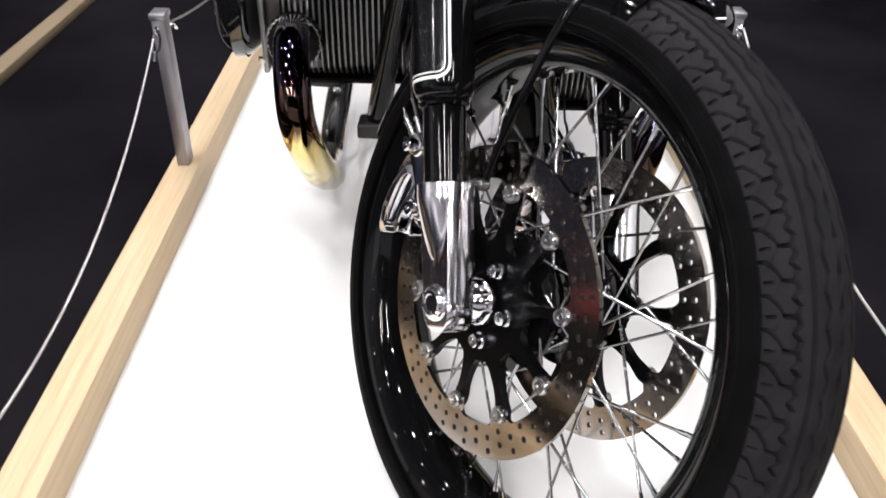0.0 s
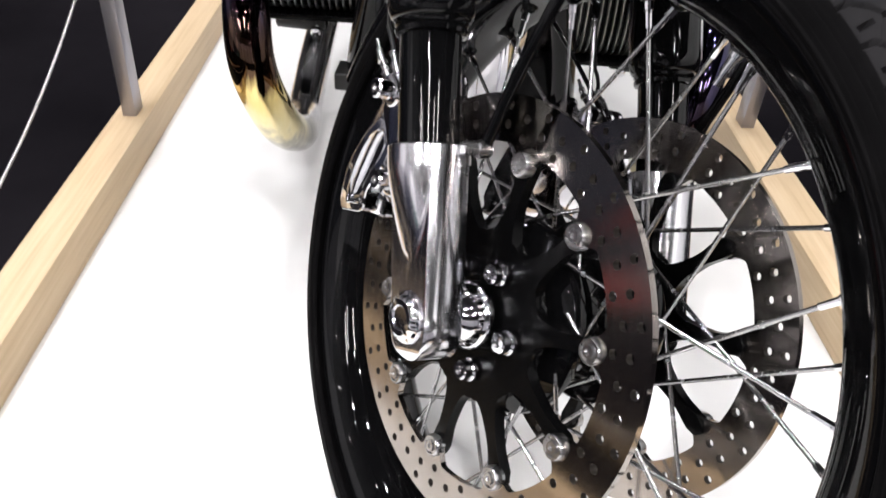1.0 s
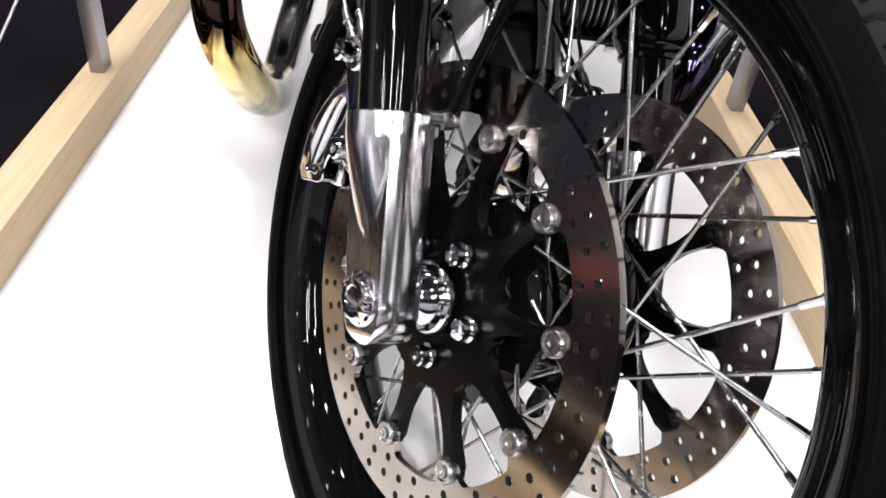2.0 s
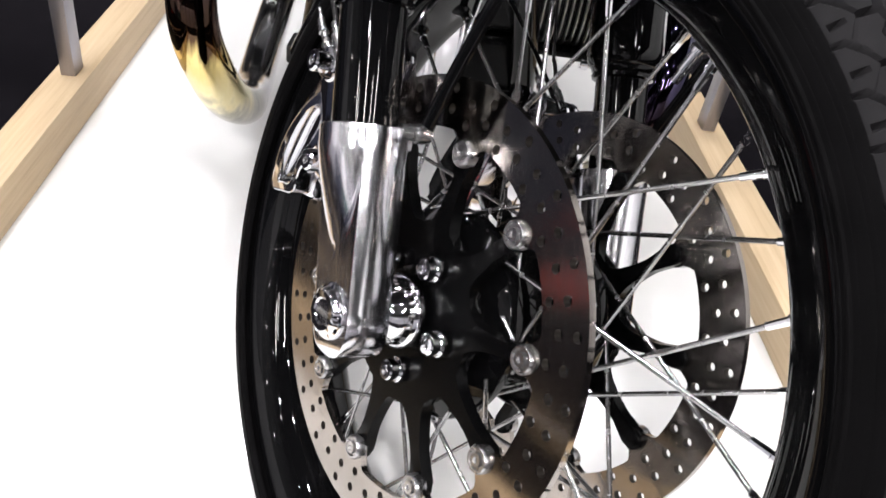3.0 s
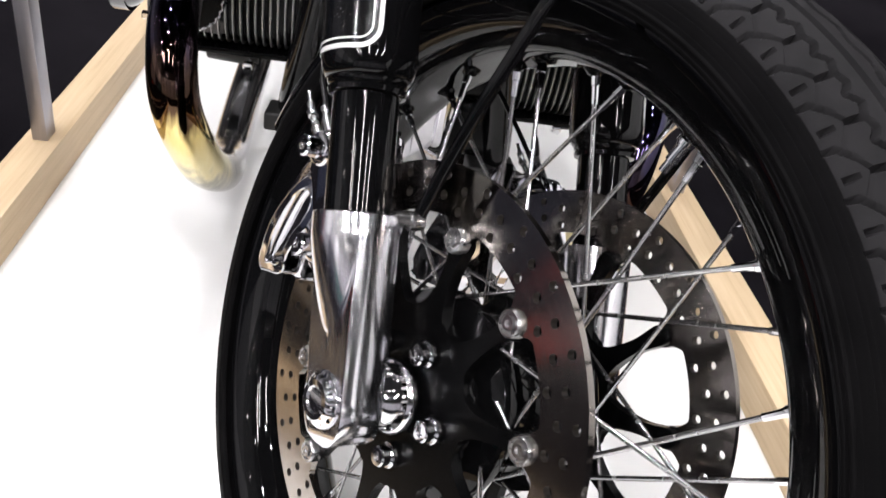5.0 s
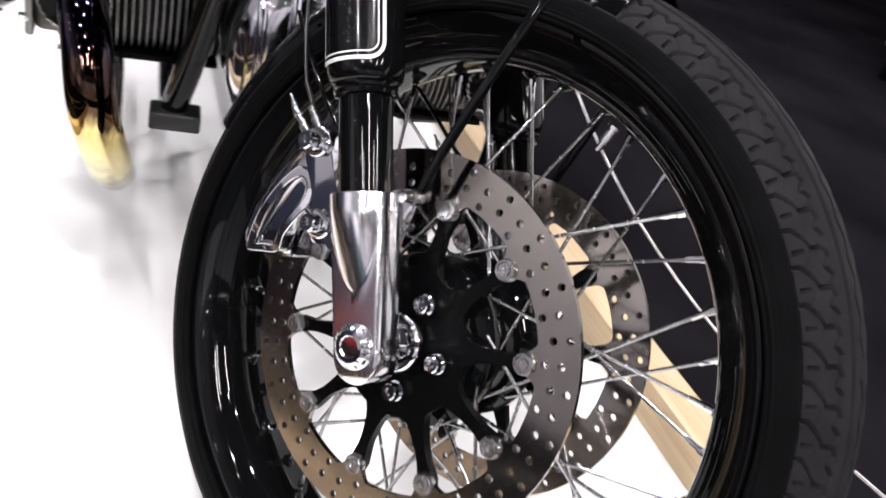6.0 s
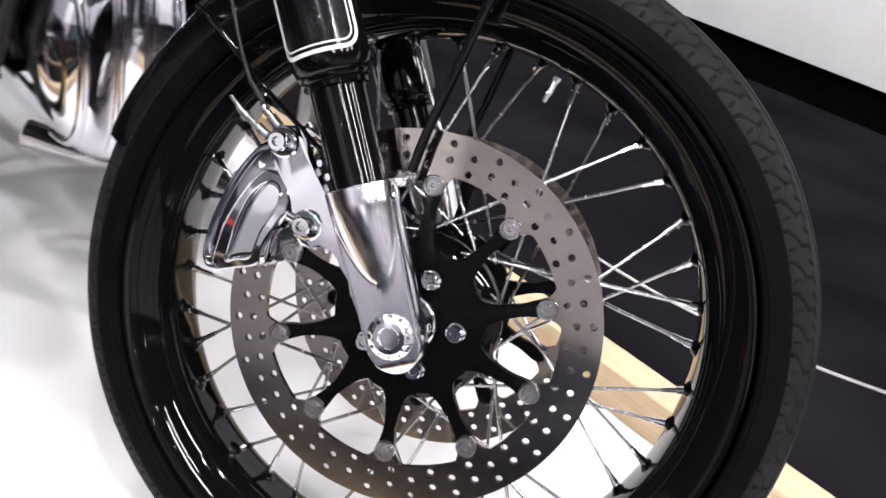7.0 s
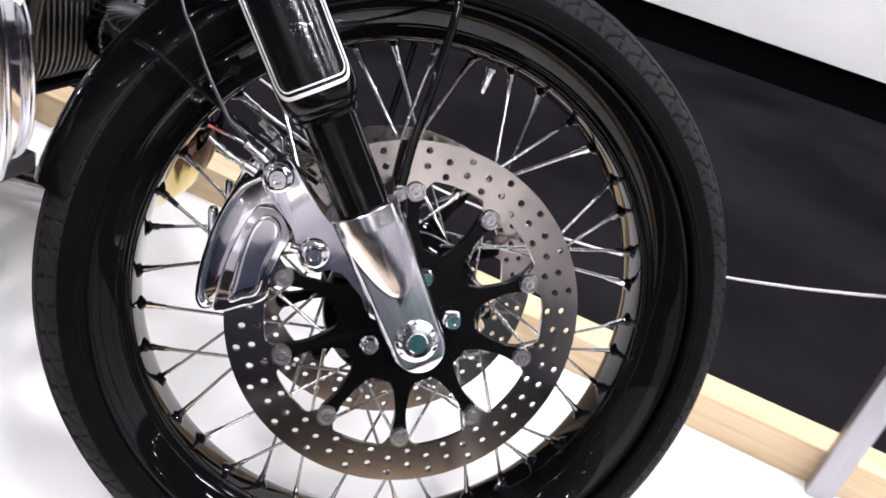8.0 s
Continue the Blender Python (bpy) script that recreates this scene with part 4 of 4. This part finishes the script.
    hose = smooth_path([(-0.118, 0.1415, 0.1525), (-0.119, 0.1435, 0.158), (-0.120, 0.150, 0.166), (-0.120, 0.1546, 0.1702)], 4)
    piece("hose_ferrule", sweep(hose, 0.0019, 12), HOSE)
    hose = smooth_path([(-0.120, 0.1546, 0.1702), (-0.120, 0.1694, 0.2009), (-0.119, 0.1818, 0.2329), (-0.116, 0.1907, 0.2562), (-0.105, 0.196, 0.31), (-0.08, 0.19, 0.40)], 6)
    piece("brake_hose", sweep(hose, 0.0014, 10), HOSE, "thin black brake hose")

# ---- front fender ----
def fender():
    bm = bmesh.new()
    rings = []
    a0, a1 = -72.0, 13.0
    for i in range(73):
        ang = a0 + (a1 - a0) * i / 72
        ring = []
        for layer in (0, 1):
            row = []
            for j in range(25):
                u = -1 + 2 * j / 24
                half = 0.0600
                x = half * math.sin(u * 1.45) / math.sin(1.45)
                r = 0.3450 - 0.040 * (1 - math.cos(u * 1.45)) / (1 - math.cos(1.45)) - (0.0018 if layer else 0.0)
                row.append(bm.verts.new((x, *polar(r, ang))))
            ring.append(row)
        rings.append(ring[0] + ring[1][::-1])
    n = len(rings[0])
    for a, b in zip(rings, rings[1:]):
        for i in range(n):
            k = (i + 1) % n
            bm.faces.new((a[i], a[k], b[k], b[i]))
    for r in (rings[0], rings[-1]):
        for i in range(24):
            bm.faces.new((r[i], r[i + 1], r[n - 2 - i], r[n - 1 - i]))
    return bm


fend = part("front_fender", fender(), PAINT, bike, "gloss black front fender over the tyre's rear half", FORK @ pose(WHEEL_X, 0, 0))
for side in (-1, 1):
    x = -0.0985 if side < 0 else 0.1070
    st = smooth_path([(x, 0.016, 0.121), (x, 0.008, 0.160), (x, -0.010, 0.225), (x * 0.93, -0.026, 0.290), (side * 0.067 - WHEEL_X, -0.034, 0.334)], 6)
    part("fender_stay", sweep(st, 0.0042, 12, flat=0.8), PAINT, fend, "black fender stay")
    part("stay_stud", ring_rod([((x - side * 0.004, 0.016, 0.119), 0.0052), ((x + side * 0.0015, 0.016, 0.119), 0.0066), ((x + side * 0.0055, 0.017, 0.1185), 0.0066), ((x + side * 0.006, 0.017, 0.1185), 0.0050), ((x + side * 0.016, 0.019, 0.118), 0.0050)], 16), STAINLESS, fend)
    st = smooth_path([(side * 0.098 - WHEEL_X, 0.085, 0.122), (side * 0.096 - WHEEL_X, 0.1461, 0.1662), (side * 0.080 - WHEEL_X, 0.2088, 0.2133), (side * 0.069 - WHEEL_X, 0.232, 0.226)], 6)
    part("fender_stay", sweep(st, 0.0022, 12), PAINT, fend)


# ---- engine: flat twin, crosswise; built in the platform's axes ----
CYL_Y, CYL_Z = 0.735, 0.390
case = bmesh.new()
box(-0.130, 0.125, 0.60, 0.98, 0.262, 0.52, 0.045, 5, case)
crank = part("engine_case", case, SATIN, bike, "black cast crankcase")
COVER = [(0.100, 0.610), (0.0995, 0.545), (0.097, 0.520), (0.090, 0.500), (0.078, 0.487), (0.060, 0.479), (0.035, 0.474), (0.006, 0.473)]
COVER_X = -0.046
cover = ring_rod([((0.0, y, 0.0), r) for r, y in COVER], 72)
cover.transform(Matrix.Translation((COVER_X, 0, 0.350)) @ Matrix.Diagonal((0.92, 1, 1.40, 1)))
part("front_cover", cover, POLISHED, crank, "polished rounded front engine cover")


def cover_front(x, z):
    """How far forward the cover stands at x, z."""
    r = math.hypot((x - COVER_X) / 0.92, (z - 0.350) / 1.40)
    for (r0, y0), (r1, y1) in zip(COVER, COVER[1:]):
        if r1 <= r <= r0:
            return y0 + (y1 - y0) * (r0 - r) / (r0 - r1)
    return COVER[-1][1]


for x in (-0.104, -0.066, -0.028, 0.010):
    rib = [(x, cover_front(x, z) - 0.002, z) for z in (0.350 + 0.108 * math.sin(radians(k)) for k in range(-90, 91, 9))]
    part("cover_rib", sweep(rib, 0.0065, 12), POLISHED, crank)
part("sump", box(0.005, 0.112, 0.63, 0.95, 0.170, 0.262, 0.018, 3), SATIN, crank, "finned black oil sump")


def cylinder(side):
    """Finned barrel, head with exhaust port, rocker cover with ribs."""
    bm = bmesh.new()
    revolve([(0.10, 0.0), (0.10, 0.062), (0.275, 0.062), (0.275, 0.0)], 40, bm)
    barrel = part("cylinder", bm, FIN_METAL, bike, "dark finned air-cooled cylinder", Matrix.Translation((0, CYL_Y, CYL_Z)) @ (pose(0, 0, 0, 0, 0, 180) if side < 0 else Matrix.Identity(4)))
    fin = []
    for r, n in ((0.105, 40),):
        for i in range(n):
            a = 2 * math.pi * i / n
            c, s = math.cos(a), math.sin(a)
            fin.append((math.copysign(abs(c) ** 0.5, c) * 0.100, math.copysign(abs(s) ** 0.5, s) * 0.109))
    # black core added to put the shade of the fin gaps into colour
    part("cylinder_core", slab([(y * 0.915, z * 0.975) for y, z in fin], 0.112, 0.345, 0.004, 2), SATIN, barrel, "black filler standing in for the shade between the fins")
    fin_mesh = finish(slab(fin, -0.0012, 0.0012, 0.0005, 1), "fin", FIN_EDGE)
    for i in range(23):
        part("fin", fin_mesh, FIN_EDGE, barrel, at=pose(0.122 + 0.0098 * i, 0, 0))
    part("under_plate", box(0.130, 0.340, -0.080, 0.080, -0.1175, -0.1075, 0.003, 2), SATIN, barrel, "black plate under the fins")
    head = box(0.276, 0.372, -0.088, 0.088, -0.090, 0.090, 0.012, 3)
    part("cylinder_head", head, FIN_METAL, barrel, "dark cast cylinder head")
    part("cover_gasket", box(0.372, 0.382, -0.088, 0.088, -0.098, 0.098, 0.004, 2), CASE_METAL, barrel)
    rc = box(0.382, 0.466, -0.084, 0.084, -0.086, 0.086, 0.052, 9)
    part("rocker_cover", rc, GLOSS, barrel, "gloss black rocker cover")
    for y in (-0.05, 0.05):
        for z in (-0.075, 0.075):
            part("cover_bolt", bolt_mesh("cover_bolt", 0.006, 0.012, CHROME), CHROME, barrel, at=pose(0.378, y * 1.6, z, 0, 0, 180))
    return barrel


for side in (-1, 1):
    cylinder(side)
    px_ = side * 0.321
    near = ((0.321, 0.665, 0.362), (0.317, 0.600, 0.384), (0.308, 0.510, 0.394), (0.300, 0.442, 0.368), (0.292, 0.414, 0.304), (0.274, 0.446, 0.222),
           (0.266, 0.530, 0.160), (0.273, 0.620, 0.127), (0.280, 0.720, 0.118), (0.281, 0.950, 0.148), (0.275, 1.200, 0.160))
    far = ((0.321, 0.665, 0.362), (0.313, 0.600, 0.384), (0.294, 0.510, 0.394), (0.274, 0.442, 0.368), (0.258, 0.414, 0.304), (0.247, 0.446, 0.222),
           (0.246, 0.530, 0.150), (0.252, 0.640, 0.108), (0.240, 0.760, 0.089), (0.180, 0.835, 0.086), (0.100, 0.860, 0.092), (0.020, 0.930, 0.110))
    pts = [(side * a, b, c) for a, b, c in (near if side < 0 else far)]
    drop = 0.0 if side < 0 else 0.05
    bm = sweep(smooth_path(pts, 8), 0.0275, 32)
    bm.transform(Matrix.Translation((0, 0, drop)))
    pipe = part("exhaust_header", bm, HEAT, bike, "chrome exhaust header tinted blue-black and gold by heat", pose(0, 0, -drop))
    nut = ring_rod([((px_, 0.640, 0.362), 0.0425), ((px_, 0.634, 0.362), 0.0440), ((px_, 0.616, 0.362), 0.0440), ((px_, 0.611, 0.362), 0.0415), ((px_, 0.613, 0.362), 0.0375), ((px_, 0.624, 0.362), 0.0330), ((px_, 0.626, 0.362), 0.0270)], 156)
    flute = lambda a: 1.0 + 0.055 * (0.5 + 0.5 * math.cos(26 * a)) ** 0.6
    for v in nut.verts:
        dx, dz = v.co.x - px_, v.co.z - 0.362
        if math.hypot(dx, dz) > 0.040:
            k = flute(math.atan2(dz, dx))
            v.co.x, v.co.z = px_ + dx * k, 0.362 + dz * k
    nut_part = part("exhaust_nut", nut, SATIN, pipe, "fluted dark exhaust nut", pose(0, 0, drop))
    lip = [(px_ + 0.0425 * flute(a) * math.cos(a), 0.6115, 0.362 + 0.0425 * flute(a) * math.sin(a)) for a in (2 * math.pi * n / 156 for n in range(157))]
    part("nut_lip", sweep(lip, 0.0013, 6, cap=False), STAINLESS, nut_part, "bright worn edge of the flutes")

# frame tubes, foot block, links
for side in (-1, 1):
    tube = smooth_path([(side * 0.110, 0.47, 0.62), (side * 0.146, 0.555, 0.445), (side * 0.184, 0.630, 0.235), (side * 0.186, 0.72, 0.175), (side * 0.180, 0.95, 0.165)], 6)
    part("frame_tube", sweep(tube, 0.0190, 18), PAINT, bike, "gloss black frame downtube")
    part("foot_block", box(-0.036, 0.036, -0.025, 0.025, -0.013, 0.014, 0.004, 3), BLACK_RUBBER, bike, "black rubber foot block", pose(-0.185 if side < 0 else 0.180, 0.640, 0.197, 0, 0, side * 4))
    part("block_arm", rod((side * 0.184, 0.70, 0.220), (side * 0.180, 0.655, 0.200), 0.011), PAINT, bike)
    peg = ring_rod([((side * 0.264, 0.86, 0.192), 0.009), ((side * 0.278, 0.86, 0.192), 0.009), ((side * 0.280, 0.86, 0.192), 0.0135), ((side * 0.344, 0.86, 0.196), 0.0135), ((side * 0.347, 0.86, 0.196), 0.010)], 18)
    part("footpeg", peg, BLACK_RUBBER, bike, "black rubber footpeg")
    part("peg_knuckle", ring_rod([((side * 0.272, 0.855, 0.182), 0.009), ((side * 0.274, 0.855, 0.182), 0.011), ((side * 0.286, 0.855, 0.182), 0.011), ((side * 0.288, 0.855, 0.182), 0.009)], 14), CHROME, bike)
    part("peg_arm", sweep(smooth_path([(side * 0.268, 0.86, 0.190), (side * 0.262, 0.96, 0.215), (side * 0.180, 1.05, 0.25), (side * 0.100, 1.08, 0.27)], 5), 0.009, 12), SATIN, bike)
    part("footpeg_bolt", ring_rod([((side * 0.346, 0.86, 0.196), 0.008), ((side * 0.356, 0.86, 0.1965), 0.008)], 6), CHROME, bike)

# gearbox, tank and seat above and behind the engine
part("gearbox", box(-0.105, 0.105, 0.975, 1.24, 0.20, 0.47, 0.030, 4), FIN_METAL, bike, "dark cast gearbox")
tank = box(-0.165, 0.165, 0.36, 0.88, 0.66, 0.90, 0.085, 8)
for v in tank.verts:
    k = 1.0 - 0.30 * max(0.0, (v.co.y - 0.60) / 0.28)
    v.co.x *= k
part("fuel_tank", tank, PAINT, bike, "gloss black fuel tank")
part("seat", box(-0.13, 0.13, 0.86, 1.42, 0.68, 0.77, 0.035, 5), BLACK_RUBBER, bike, "black padded seat")
part("frame_spine", sweep(smooth_path([(0, 0.30, 0.72), (0, 0.62, 0.655), (0, 1.00, 0.64), (0, 1.40, 0.62)], 6), 0.024, 18), PAINT, bike, "gloss black frame spine")
part("spine_strut", sweep(smooth_path([(0, 1.02, 0.64), (0, 1.05, 0.52), (0, 1.06, 0.44)], 4), 0.016, 14), PAINT, bike)
REAR = pose(0.0, 1.50, 0.322)
rear = part("rear_wheel", revolve([(-0.07, 0.0), (-0.07, 0.05), (-0.045, 0.085), (0.045, 0.085), (0.07, 0.05), (0.07, 0.0)], 40), PAINT, bike, "gloss black spoked rear wheel", REAR)
arc = [(0.062 * math.sin(radians(a)), 0.262 + 0.060 * math.cos(radians(a))) for a in range(-120, 121, 15)]
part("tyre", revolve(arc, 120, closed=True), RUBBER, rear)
part("rim", revolve([(-0.045, 0.240), (-0.045, 0.222), (-0.02, 0.212), (0.02, 0.212), (0.045, 0.222), (0.045, 0.240)], 120, closed=True), PAINT, rear)
for k in range(28):
    a = 360 / 28 * k
    lean = 35 if k % 2 else -35
    p, q = Vector(((0.03 if k % 4 < 2 else -0.03), *polar(0.083, a + lean))), Vector((0, *polar(0.213, a)))
    part("spoke", rod(p, q, 0.0017, segs=8), STAINLESS, rear)
for side in (-1, 1):
    part("swing_arm", sweep(smooth_path([(side * 0.10, 1.16, 0.33), (side * 0.105, 1.34, 0.325), (side * 0.105, 1.52, 0.322)], 4), 0.018, 16), PAINT, bike)
    part("rear_strut", rod((side * 0.12, 1.47, 0.345), (side * 0.12, 1.36, 0.66), 0.017, segs=16), CHROME, bike, "chrome rear suspension strut")

# the bike leans on its left-hand stand, so that side sits lower
for ob in list(bike.children):
    if ob.name.split(".")[0] in ("cylinder", "exhaust_header", "frame_tube", "foot_block", "block_arm", "footpeg", "footpeg_bolt", "peg_knuckle", "peg_arm"):
        middle = sum((ob.matrix_basis @ v.co for v in ob.data.vertices), Vector()) / len(ob.data.vertices)
        if middle.x > 0:
            inward = -0.068 if ob.name.split(".")[0] in ("frame_tube", "foot_block", "block_arm") else -0.025
            ob.matrix_basis = Matrix.Translation((inward, 0, -0.046)) @ ob.matrix_basis
